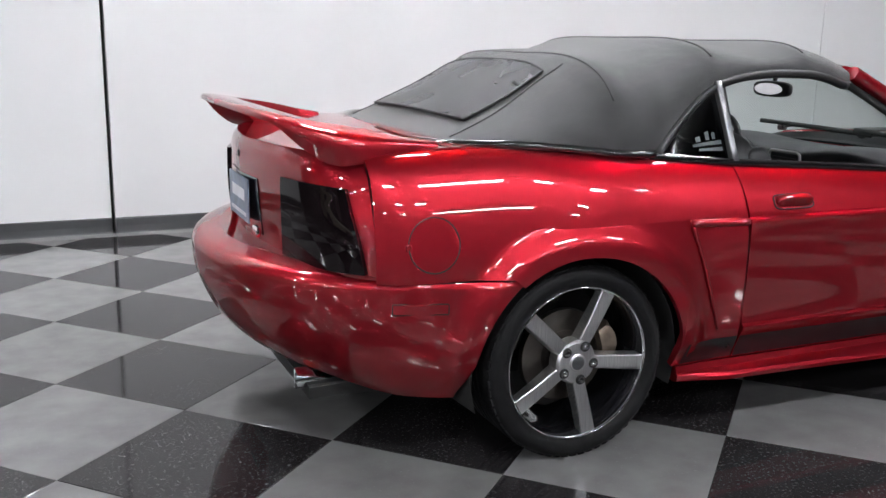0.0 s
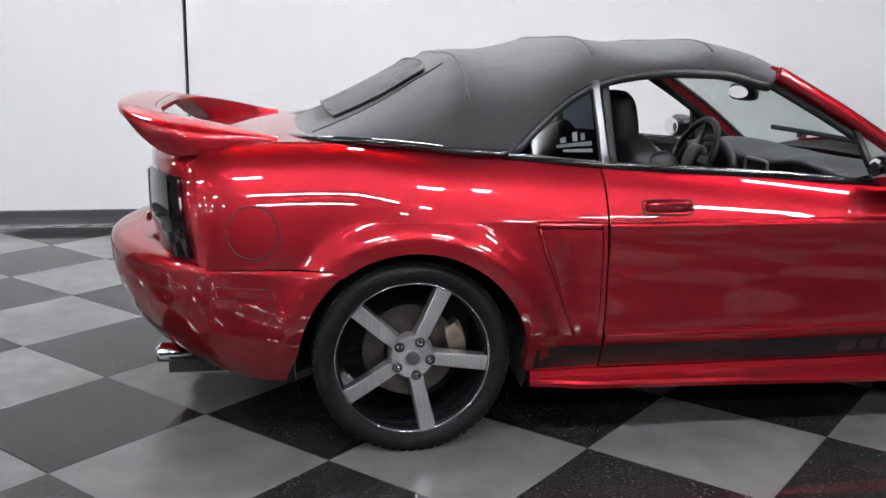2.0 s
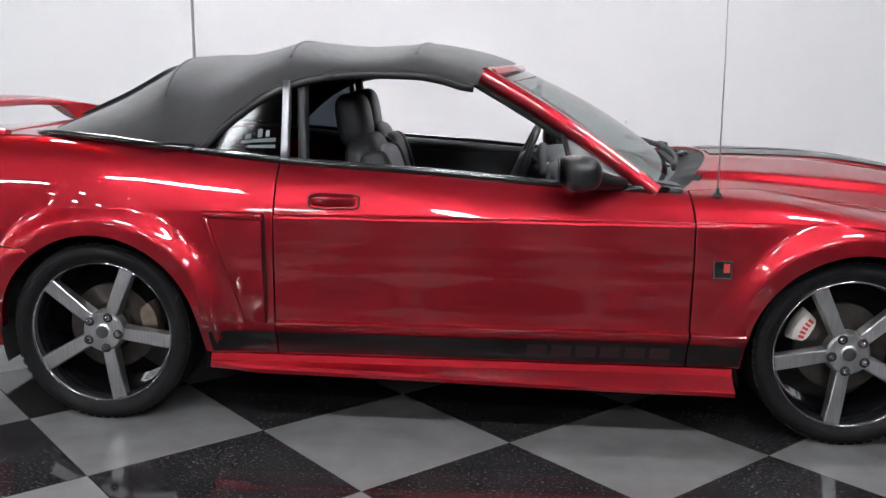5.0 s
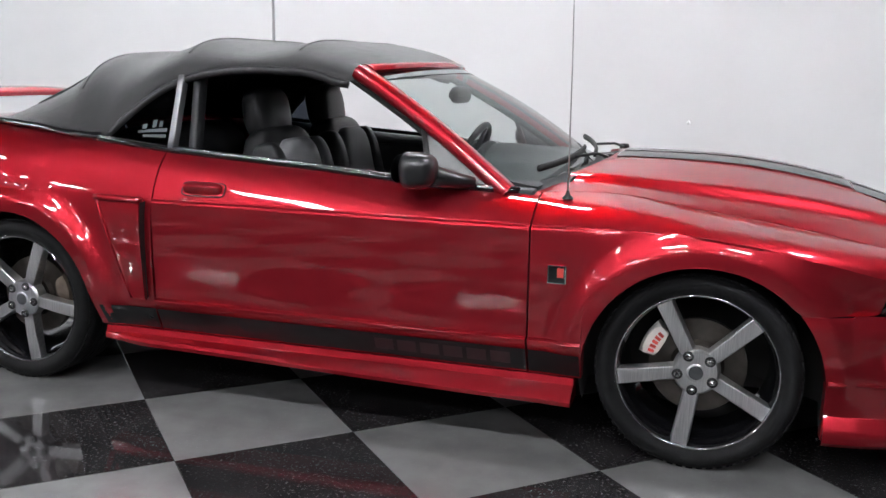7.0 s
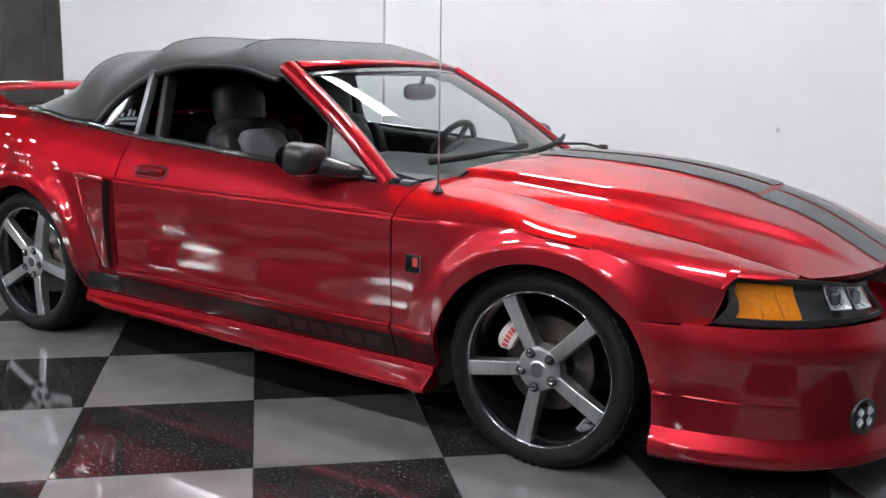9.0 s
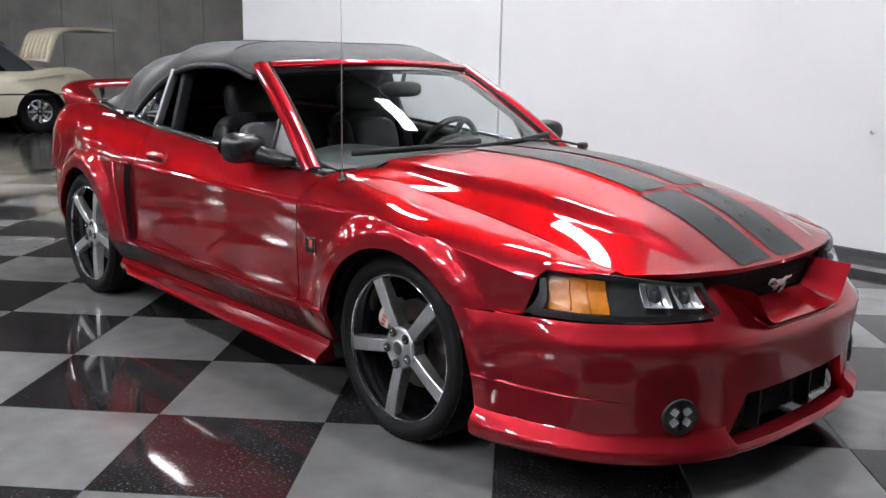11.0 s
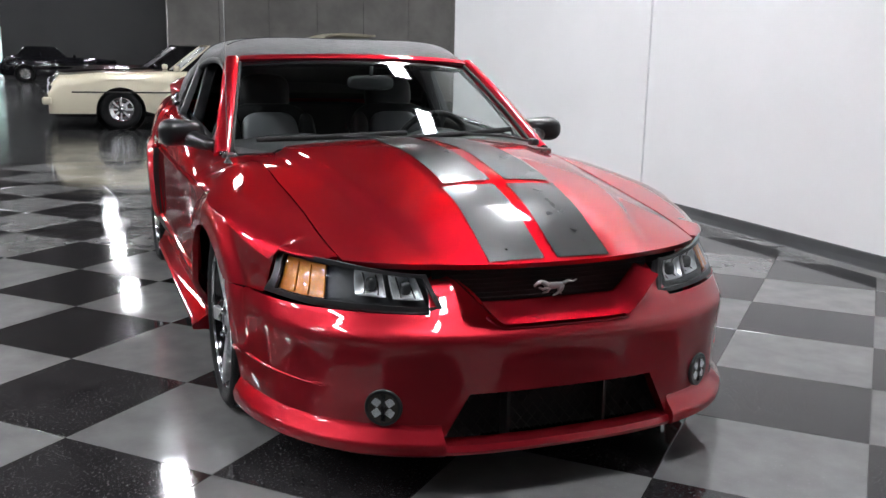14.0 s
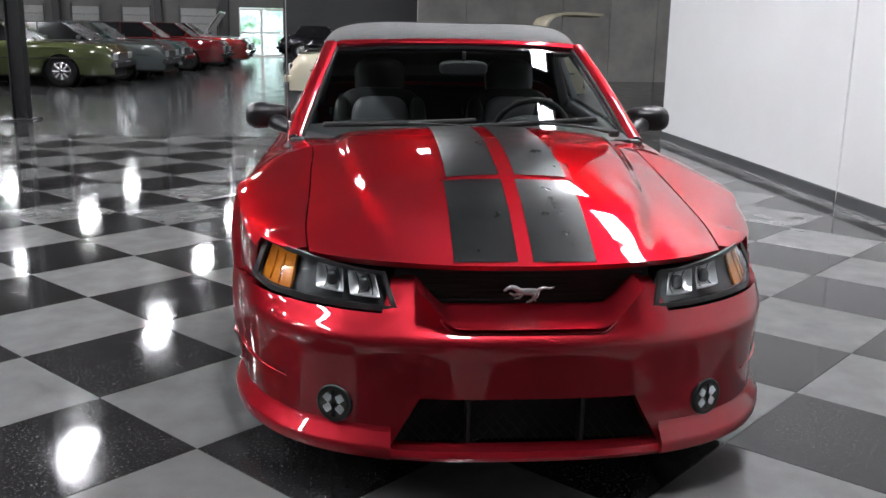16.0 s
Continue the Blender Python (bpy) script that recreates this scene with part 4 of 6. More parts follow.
for s in (-1, 1):
    side = [(roof(x, 0)[0], s * (rail_y(x) - 0.004), rail_z(x) - 0.012) for x in np.linspace(0.345, 1.42, 40)]
    part("roof_rail_seal", *sweep(side, ring(0.018, 8, 0.016)), BLACK, top)
    # quarter glass and the slanting bright post in front of it
    def qg(u, v):
        xb = 0.345 + 0.285 * u
        zb, zt = edge_z(xb) + 0.012, rail_z(min(xb + 0.0, 0.63)) - 0.004
        z = zb + (max(zt, zb + 0.004) - zb) * v
        y = edge_y(xb) - 0.010 + (rail_y(xb) - 0.008 - edge_y(xb) + 0.010) * v
        return (xb, s * y, z)
    qw = part("quarter_window", *skin(qg, np.linspace(0, 1, 14), np.linspace(0, 1, 6), 0.004, (0.5, 0, 0.9)), TINTED, car, "tinted quarter window with a faded sticker")
    post = [(0.648 - 0.012 * w, s * (edge_y(0.65) - 0.006 + (rail_y(0.64) - edge_y(0.65)) * w), edge_z(0.65) + 0.006 + (rail_z(0.64) - edge_z(0.65) - 0.004) * w) for w in np.linspace(0, 1, 8)]
    part("window_post", *sweep(post, rounded(0.013, 0.018, 0.005), up=(0, 1, 0)), POST, car, "bright slanting window post")
    inner = [(0.70 - 0.02 * w, s * (0.70 - 0.09 * w), 0.90 + 0.30 * w) for w in np.linspace(0, 1, 8)]
    part("inner_post", *sweep(inner, rounded(0.016, 0.03, 0.010), up=(0, 1, 0)), DASH, car)
    if s < 0:
        for k, (u0, u1, w0, w1) in enumerate(((0.50, 0.93, 0.22, 0.28), (0.58, 0.93, 0.13, 0.18), (0.55, 0.62, 0.30, 0.40), (0.70, 0.76, 0.30, 0.44), (0.80, 0.85, 0.30, 0.40))):
            part("sticker_bar", *skin(lambda u, v: tuple(np.array(qg(u, v)) + np.array((0, -0.003, 0))), (u0, (u0 + u1) / 2, u1), (w0, w1), 0), GREYINK, qw)
    # corner pane with the mirror mount
    tri = [(1.665, edge_y(1.665) - 0.006, edge_z(1.665) + 0.014), (1.945, edge_y(1.945) - 0.012, edge_z(1.945) + 0.012), (1.668, 0.676, 1.020), (1.612, 0.682, 1.040)]
    tv = [(a, s * b, c) for a, b, c in tri] + [(a, s * (b - 0.012), c) for a, b, c in tri]
    tf = [(0, 1, 2, 3), (7, 6, 5, 4), (0, 4, 5, 1), (1, 5, 6, 2), (2, 6, 7, 3), (3, 7, 4, 0)]
    part("sail_panel", tv, tf if s > 0 else [q[::-1] for q in tf], TRIM_GREY, car, "grey corner panel behind the mirror", smooth=False)
    bar = [(1.655, s * (edge_y(1.65) - 0.012), edge_z(1.65) + 0.01), (1.606, s * 0.676, 1.042)]
    part("window_channel", *sweep(bar, rounded(0.010, 0.014, 0.004), up=(0, 1, 0)), BLACK, car)
    # door mirror
    def shell(a, h):
        c = math.sqrt(max(0, 1 - h * h)) ** 0.55
        ca = math.copysign(abs(math.cos(a)) ** 0.8, math.cos(a))
        sa = math.copysign(abs(math.sin(a)) ** 0.7, math.sin(a))
        x = 0.084 * ca * c
        if x < 0:
            x *= 0.55
        return (1.638 + x + 0.018 * sa * c, s * (0.885 + 0.100 * sa * c), 0.922 + 0.056 * math.copysign(abs(h) ** 0.8, h) * (1 + 0.10 * sa))
    mir = part("door_mirror", *blob(shell, 28, 16), MIRROR_BLACK, car, "black door mirror")
    if s > 0:
        mir.data.flip_normals()
    arm = [(1.815, s * 0.765, 0.874), (1.770, s * 0.785, 0.878), (1.715, s * 0.825, 0.890), (1.665, s * 0.86, 0.905)]
    part("mirror_arm", *sweep(arm, lambda t: ring(0.030 + 0.020 * t, 10, 0.020 + 0.024 * t)), MIRROR_BLACK, mir)
    v, f = lathe([(0.0, 0.0), (1.0, 0.0), (1.02, 0.06)], 28)
    part("mirror_glass", [(1.588 + 0.01 * abs(b), s * (0.883 + 0.084 * a), 0.922 + 0.046 * c) for a, b, c in v], f, CHROME, mir)


# ---- front end ----
nose_L = knots((0.13, 0.825), (0.20, 0.832), (0.30, 0.832), (0.40, 0.840), (0.47, 0.848), (0.492, 0.842), (0.508, 0.822), (0.54, 0.790), (0.57, 0.768), (0.62, 0.740), (0.66, 0.722))
nose_W = knots((0.13, 0.855), (0.20, 0.866), (0.30, 0.870), (0.40, 0.876), (0.50, 0.878), (0.55, 0.872), (0.62, 0.860), (0.66, 0.852))


def nose_x(y, z, L=None):
    """How far ahead the nose reaches at half width y."""
    r = min(abs(y) / nose_W(z), 1.0)
    k = 0.36 + 0.44 * smooth(0.54, 0.68, z)
    t = (1 - r ** (1 / k)) ** (1 / 2.6)
    return 2.75 + (L or nose_L(z)) * t


def nose_top(y):
    """Upper edge of the bumper: grille sill, the two struts, the lamp sills."""
    y = abs(y)
    z = 0.524 + 0.122 * smooth(0.20, 0.342, y)
    z -= 0.100 * smooth(0.370, 0.404, y)
    return z + 0.004 * smooth(0.40, 0.70, y)


def mouth(z):
    return 0.305 + 0.085 * min(max((0.318 - z) / 0.155, 0), 1)


ZR = [0.150, 0.168, 0.20, 0.24, 0.28, 0.318, 0.34, 0.37, 0.40, 0.43, 0.45, 0.472, 0.485, 0.50]
NC, NS = 16, 34
ARCH_END = ARCH[1][0] + ARCH[1][2] + 0.004


def bumper_pt(i, j):
    """i across (side, mouth, side), j upwards; the last rows climb to the upper edge."""
    if j < len(ZR):
        z, b = ZR[j], mouth(ZR[j])
    else:
        z, b = None, mouth(0.5)
    n = NS + NC + NS
    if i < NS:
        a, s = 1 - i / NS, -1
    elif i > NS + NC:
        a, s = (i - NS - NC) / NS, 1
    else:
        a, s = None, 0
    zz = z if z is not None else 0.50
    if s == 0:
        y = -b + 2 * b * (i - NS) / NC
        s, ya, tail_end = (1 if y > 0 else -1), abs(y), None
    else:
        ya, tail_end = b + (nose_W(zz) * 0.978 - b) * min(a / 0.72, 1) ** 0.8, max(0, (a - 0.72) / 0.28)
    if z is None:
        k = (j - len(ZR) + 1) / 6
        z = 0.50 + (nose_top(ya) - 0.50) * k
    if tail_end:
        zt = min(z, 0.545)
        x1 = nose_x(nose_W(zz) * 0.978, zz)
        xe = ARCH[1][0] + math.sqrt(max(0.0, ARCH[1][2] ** 2 - max(0, zt - ARCH[1][1]) ** 2)) + 0.004
        x = x1 + (xe - x1) * tail_end
        t = max((x - 2.75) / nose_L(zz), 0)
        y = nose_W(zt) * (1 - t**2.6) ** 0.36
        y += flare(x, zt) * 0.8
        return (x, s * y, zt)
    return (nose_x(ya, min(z, 0.66)), s * ya, z)


nfr = NS * 2 + NC
verts, faces = skin(lambda i, j: bumper_pt(int(i), int(j)), range(nfr + 1), range(len(ZR) + 6), 0.035, (2.6, 0, 0.4), keep=lambda i, j: not (NS <= i < NS + NC and 1 <= j < 5))
fbump = part("front_bumper", verts, faces, RED, car, "red front bumper with a deep chin", sharp=50)
for s in (-1, 1):
    # character line sweeping back to the wheel
    ln = []
    for k in range(14):
        x = 2.965 + 0.032 * k
        z = 0.340 - 0.0012 * k
        t = (x - 2.75) / nose_L(z)
        ln.append((x, s * (nose_W(z) * (1 - t**2.6) ** 0.36 + 0.0015 + (flare(x, z) * 0.8 if x < 3.0 else 0)), z))
    part("bumper_crease", *sweep(ln, lambda t: ring(0.0085 * (1 - 0.85 * t), 8)), RED, fbump)


# chin: a blade along the foot of the bumper, open in the middle
def chin(s):
    vs, n, sec_n = [], 40, 8
    for i in range(n + 1):
        a = i / n
        if a < 0.75:
            y = 0.385 + (0.838 - 0.385) * (a / 0.75) ** 0.8
            x = nose_x(y, 0.17)
        else:
            x1 = nose_x(0.838, 0.17)
            x = x1 + (ARCH_END + 0.002 - x1) * (a - 0.75) / 0.25
            t = max((x - 2.75) / nose_L(0.17), 0)
            y = nose_W(0.17) * (1 - t**2.6) ** 0.36
        ang = smooth(0.35, 0.87, y)
        d = np.array((math.cos(ang * math.pi / 2), math.sin(ang * math.pi / 2)))
        o = 0.030 + 0.012 * (1 - a)
        up = 0.02 * smooth(0.4, 1.0, a)
        prof = [(-0.03, 0.232), (0.004, 0.228 + up * 0.6), (0.010, 0.212 + up), (o, 0.186 + up * 0.7), (o + 0.006, 0.172 + up * 0.5), (o + 0.002, 0.150 + up * 0.2), (o - 0.012, 0.140), (-0.03, 0.140)]
        vs += [(x + d[0] * q, s * (y + d[1] * q), z) for q, z in prof]
    k = sec_n
    fs = [(i * k + j, i * k + (j + 1) % k, (i + 1) * k + (j + 1) % k, (i + 1) * k + j) for i in range(n) for j in range(k)]
    fs += [tuple(range(k))[::-1], tuple(n * k + j for j in range(k))]
    return vs, (fs if s > 0 else [f[::-1] for f in fs])


for s in (-1, 1):
    part("chin_spoiler", *chin(s), RED, fbump, sharp=35)
part("chin_bar", *sweep([(nose_x(y, 0.16) + 0.012, y, 0.152) for y in np.linspace(-0.388, 0.388, 25)], [(-0.03, -0.012), (0.012, -0.012), (0.018, 0.0), (0.008, 0.016), (-0.03, 0.018)]), RED, fbump, sharp=50)
# lower mouth: mesh screen and two uprights
part("mouth_screen", *skin(lambda u, v: (3.47, 0.42 * u, 0.15 + 0.18 * v), np.linspace(-1, 1, 5), (0, 1), 0, (2.5, 0, 0.2)), DARK, fbump, "black screen in the lower mouth")
for k in range(22):
    a = -0.40 + 0.8 * k / 21
    part("screen_wire", *sweep([(3.482, a - 0.07, 0.152), (3.482, a + 0.07, 0.318)], ring(0.0022, 4)), DARK, fbump)
    part("screen_wire", *sweep([(3.482, a + 0.07, 0.152), (3.482, a - 0.07, 0.318)], ring(0.0022, 4)), DARK, fbump)
for y in (-0.165, 0.165):
    part("mouth_upright", *box(3.485, 3.535, y - 0.006, y + 0.006, 0.15, 0.325, 0.003), BLACK, fbump, smooth=False)
# upper grille
part("grille", *skin(lambda u, v: (3.425 - 0.02 * u * u, 0.37 * u, 0.47 + 0.18 * v), np.linspace(-1, 1, 9), np.linspace(0, 1, 3), 0, (2.5, 0, 0.5)), DARK, car, "black mesh grille")
gr = bpy.data.objects["grille"]
for k in range(11):
    z = 0.49 + 0.015 * k
    part("grille_wire", *sweep([(3.436 - 0.02 * u * u, 0.35 * u, z) for u in np.linspace(-1, 1, 9)], ring(0.0018, 4)), DARK, gr)
part("grille_sill", *skin(lambda u, v: (3.43 + (nose_x(0.31 * u, 0.5) - 3.43) * v, 0.315 * u, (0.553 + 0.094 * smooth(0.225, 0.335, abs(0.315 * u))) * (1 - v) + (nose_top(0.315 * u) - 0.002) * v), np.linspace(-1, 1, 25), np.linspace(0, 1, 4), 0, (3.4, 0, 0.3)), RED, car)
lipl = [(nose_x(y, nose_top(y) - 0.016) + 0.001, y, nose_top(y) - 0.016) for y in np.linspace(-0.245, 0.245, 41)]
part("grille_lip", *sweep(lipl, ring(0.007, 8, 0.005)), RED, fbump)
# emblem on the grille: a plain chrome mark of tapered strokes


def stroke(pts, r0, r1):
    """A thin tapered stroke through (across, up) points."""
    return sweep([(0.0, a, b) for a, b in pts], lambda t: ring(r0 + (r1 - r0) * t, 8), up=(1, 0, 0))


mark = part("grille_emblem", *moved(join(
    pillow(0, -0.002, 0.002, 0.006, 0.034, 0.0105, 0.85),
    stroke([(-0.024, 0.004), (-0.040, 0.014), (-0.050, 0.016)], 0.009, 0.006),
    stroke([(-0.048, 0.017), (-0.060, 0.012), (-0.070, 0.004)], 0.006, 0.0035),
    stroke([(0.026, 0.006), (0.044, 0.014), (0.060, 0.011), (0.074, 0.016)], 0.006, 0.002),
    stroke([(-0.024, -0.002), (-0.040, -0.008), (-0.054, -0.002)], 0.006, 0.0025),
    stroke([(-0.018, -0.004), (-0.026, -0.016), (-0.040, -0.018)], 0.006, 0.0025),
    stroke([(0.020, 0.000), (0.014, -0.014), (0.022, -0.026)], 0.007, 0.0025),
    stroke([(0.026, 0.002), (0.024, -0.012), (0.006, -0.026), (-0.006, -0.030)], 0.007, 0.0025)), pose(3.474, 0.006, 0.597)), SILVER, gr, "plain stretched chrome emblem")

# head lamps
lamp_top = knots((0.34, 3.446), (0.50, 3.405), (0.62, 3.330), (0.70, 3.230), (0.760, 3.112))
for s in (-1, 1):
    def lamp_pt(u, v, out=0.0):
        """u from the grille strut out round the corner, v upwards."""
        yi = 0.362 + 0.036 * v
        yo = 0.806 - 0.050 * v
        y = yi + (yo - yi) * u
        zlo = nose_top(max(y, 0.406)) + 0.004
        zhi = 0.648 + 0.038 * smooth(0.38, 0.74, y)
        z = zlo + (zhi - zlo) * v
        x_lo = nose_x(min(y, 0.845), 0.552) - 0.012 - 0.05 * smooth(0.72, 0.81, y)
        x_hi = lamp_top(y)
        x = x_lo + (x_hi - x_lo) * smooth(0, 1.0, v)
        n = np.array((0.75 - 0.5 * u, 0.25 + 0.55 * u, 0.35))
        p = np.array((x, y, z)) + n * out
        return (p[0], s * p[1], p[2])
    cen = (2.9, 0, 0.5)
    hl = part("headlight", *skin(lambda u, v: lamp_pt(0.02 + 0.97 * u, v, -0.034), np.linspace(0, 1, 22), np.linspace(0, 1, 8), 0, cen), HOUSING, car, "clear headlight with amber corner and black bezel")
    gu, gv = [0, 0.012, 0.034] + list(np.linspace(0.07, 0.93, 20)) + [0.962, 0.985, 1], [0, 0.06, 0.13, 0.3, 0.5, 0.7, 0.90, 0.95, 1]
    part("bezel", *skin(lambda u, v: lamp_pt(u, v, 0.005), gu, gv, 0.012, cen, keep=lambda i, j: i < 2 or i > 22 or j < 2 or j > 5), BLACK, hl, "black lamp bezel")
    part("amber_reflector", *skin(lambda u, v: lamp_pt(0.735 + 0.230 * u, 0.17 + 0.71 * v, -0.014), np.linspace(0, 1, 8), np.linspace(0, 1, 7), 0.008, cen), AMBER, hl, "amber turn signal reflector")
    for u in (0.82, 0.89):
        part("amber_rib", *sweep([lamp_pt(u, w, -0.012) for w in np.linspace(0.2, 0.82, 5)], ring(0.003, 5)), AMBER, hl)
    for ua, ub, lo, hi in ((0.10, 0.30, 0.34, 0.95), (0.35, 0.54, 0.36, 0.93)):
        def bowl(a, b):
            r2 = max(0.0, 1 - (2 * a - 1) ** 2) * max(0.0, 1 - (2 * b - 1) ** 2)
            return lamp_pt(ua + (ub - ua) * a, lo + (hi - lo) * b, -0.004 - 0.030 * r2**0.6)
        part("reflector_bowl", *skin(bowl, np.linspace(0, 1, 13), np.linspace(0, 1, 11), 0.003, cen), REFLECTOR, hl, "bright concave reflector bowl", sharp=20)
        part("bulb_shield", *moved(pillow(0, 0, 0, 0.015, 0.015, 0.020), Matrix.Translation(lamp_pt((ua + ub) / 2, (lo + hi) / 2, -0.020))), HOUSING, hl)
        for w in (0.28, 0.76):
            part("reflector_step", *sweep([bowl(w, b) for b in np.linspace(0.06, 0.94, 9)], ring(0.0025, 5)), HOUSING, hl)
    ln = part("lens", *skin(lambda u, v: lamp_pt(u, v, 0.002), np.linspace(0, 1, 22), np.linspace(0, 1, 8), 0, cen), LENS, hl, "clear lens")
    ln.visible_shadow = False
    # fog lamp in its round pocket
    yf, zf = 0.543, 0.280
    xf = nose_x(yf, zf)
    turn = math.degrees(math.atan2(nose_x(yf - 0.04, zf) - nose_x(yf + 0.04, zf), 0.08))
    m = Matrix.Translation((xf + 0.002, s * yf, zf)) @ pose(0, 0, 0, 0, 0, s * turn - 90)
    fog = part("fog_lamp", *moved(lathe([(0.056, -0.006), (0.0545, 0.0055), (0.051, 0.0065), (0.046, 0.003), (0.0, 0.002)], 32), m), BLACK, car, "round clear fog lamp")
    part("fog_bowl", *moved(lathe([(0.045, 0.006), (0.034, 0.0035), (0.020, 0.0028), (0.0, 0.0026)], 28), m), STEEL, fog, "dim bowl reflector")
    for a in (38, 142, 218, 322):
        part("fog_reflector", *moved(box(0.014, 0.037, 0.0035, 0.0055, -0.011, 0.011, 0.003), m @ pose(0, 0, 0, 0, a, 0) @ pose(0, 0, 0, 9 * math.sin(a), 0, 0)), REFLECTOR, fog, "small bright reflector facet", smooth=False)
    part("fog_vane", *moved(box(-0.006, 0.006, 0.005, 0.008, -0.040, 0.040, 0.001), m), GLOSS_BLACK, fog, smooth=False)
    part("fog_bulb", *moved(pillow(0, 0.007, 0, 0.008, 0.005, 0.008), m), GLOSS_BLACK, fog)
    part("fog_glass", *moved(lathe([(0.047, 0.006), (0.038, 0.0105), (0.02, 0.0135), (0.0, 0.0145)], 28), m), LENS, fog).visible_shadow = False

# wipers and aerial
for y0, y1 in ((-0.62, 0.02), (-0.04, 0.56)):
    blade_path = [(2.110 - 0.10 * (y / 0.6) ** 2 - 0.050 * w, y, 0.922 + 0.026 * w) for w, y in ((w, y0 + (y1 - y0) * w) for w in np.linspace(0, 1, 12))]
    if y0 < -0.3:
        blade_path = [(x, y, z - 0.005) for x, y, z in blade_path]
    wp = part("wiper", *sweep(blade_path, ring(0.008, 6, 0.013)), DARK, car, "black wiper blade and arm")
    armp = [(2.155, y1 + 0.03, 0.905), (2.125, y1 - 0.10, 0.930), blade_path[6]]
    part("wiper_arm", *sweep(armp, ring(0.008, 6, 0.006)), BLACK, wp)
    part("wiper_pivot", *pillow(2.155, y1 + 0.03, 0.905, 0.022, 0.022, 0.016), BLACK, wp)
ax, ay = 2.132, -0.760
az = 0.838
v, f = lathe([(0.0, 0.028), (0.005, 0.026), (0.008, 0.012), (0.017, 0.005), (0.019, 0.0)], 16)
ant = part("aerial", [(ax + a, ay + c, az + b) for a, b, c in v], f, BLACK, car, "thin steel whip aerial")
part("aerial_whip", *sweep([(ax, ay, az + 0.02), (ax - 0.004, ay, az + 0.45), (ax - 0.012, ay, az + 0.86)], lambda t: ring(0.0026 - 0.001 * t, 6)), SILVER, ant)

# ---- wheels ----


def wheel(x, y, spin):
    """Right-hand wheel: outer side looks to -y."""
    w = empty("wheel", (x, y, AXLE_Z))
    w.parent = car
    w["label"] = "five-spoke brushed wheel with a low black tyre"
    R = TYRE_R
    prof = [(0.252, 0.005), (0.262, -0.004), (0.278, -0.012), (0.295, -0.013), (0.309, -0.004), (0.3175, 0.008), (0.322, 0.022), (R, 0.04)]
    for k in range(5):
        yy = 0.05 + 0.035 * k
        prof += [(R, yy), (R, yy + 0.024), (R - 0.007, yy + 0.026), (R - 0.007, yy + 0.032)]
    prof += [(R, 0.225), (0.316, 0.243), (0.29, 0.255), (0.252, 0.245)]
    part("tyre", *lathe(prof, 72), RUBBER, w, sharp=40)
    # tread blocks on the shoulder
    blk = []
    for k in range(64):
        m = pose(0, 0, 0, 0, 360 * k / 64, 0)
        blk.append(moved(([(a, b, c) for a, b, c in box(0.3145, R - 0.0035, 0.005, 0.032, -0.0105, 0.0105)[0]], box(0, 1, 0, 1, 0, 1)[1]), m))
    part("tread_shoulder", *join(*blk), RUBBER, w, smooth=False)
    rim = part("rim", *lathe([(0.2525, 0.012), (0.2545, 0.002), (0.2525, -0.003), (0.249, 0.000), (0.2475, 0.008)], 72), CHROME, w, "bright machined rim edge")
    part("barrel", *lathe([(0.2475, 0.006), (0.240, 0.018), (0.232, 0.06), (0.226, 0.10), (0.226, 0.22)], 64), GLOSS_BLACK, rim, "gloss black inner barrel")
    for k in range(5):
        m = pose(0, 0, 0, 0, spin + 72 * k, 0)
        n, vs = 8, []
        for i in range(n + 1):
            t = i / n
            r = 0.045 + 0.200 * t
            hw = 0.021 + 0.0045 * t
            yo = 0.020 - 0.018 * t + 0.010 * math.sin(math.pi * t) * -0.3
            d = 0.030 + 0.016 * (1 - t)
            vs += [(-hw - 0.004, yo + d, r), (-hw, yo + 0.003, r), (-hw + 0.003, yo, r), (hw - 0.003, yo, r), (hw, yo + 0.003, r), (hw + 0.004, yo + d, r)]
        fs = [(i * 6 + j, (i + 1) * 6 + j, (i + 1) * 6 + (j + 1) % 6, i * 6 + (j + 1) % 6) for i in range(n) for j in range(6)]
        fs += [tuple(range(6))[::-1], tuple(n * 6 + j for j in range(6))]
        part("spoke", *moved((vs, fs), m), BRUSHED, rim, sharp=25)
        m2 = pose(0, 0, 0, 0, spin + 72 * k, 0)
        v, f = lathe([(0.0, -0.010), (0.006, -0.010), (0.0095, -0.004), (0.0105, 0.016)], 10)
        part("lug_nut", *moved(([(a, b + 0.002, c + 0.058) for a, b, c in v], f), m2), CHROME, rim)
        part("lug_seat", *moved(([(a, b - 0.0035, c + 0.058) for a, b, c in lathe([(0.0175, 0.0085), (0.016, 0.0045), (0.010, 0.0045)], 12)[0]], lathe([(0.0175, 0.0085), (0.016, 0.0045), (0.010, 0.0045)], 12)[1]), m2), DARK, rim)
    part("hub", *lathe([(0.0, 0.004), (0.026, 0.004), (0.030, 0.007), (0.066, 0.009), (0.073, 0.018), (0.075, 0.06)], 40), BRUSHED, rim, sharp=30)
    part("hub_cap", *lathe([(0.0, 0.0025), (0.020, 0.0025), (0.023, 0.004)], 24), HOUSING, rim)
    part("brake_disc", *lathe([(0.06, 0.075), (0.075, 0.078), (0.085, 0.095), (0.155, 0.096), (0.155, 0.12), (0.06, 0.12)], 48), STEEL, w, "worn steel brake disc", sharp=30)
    return w


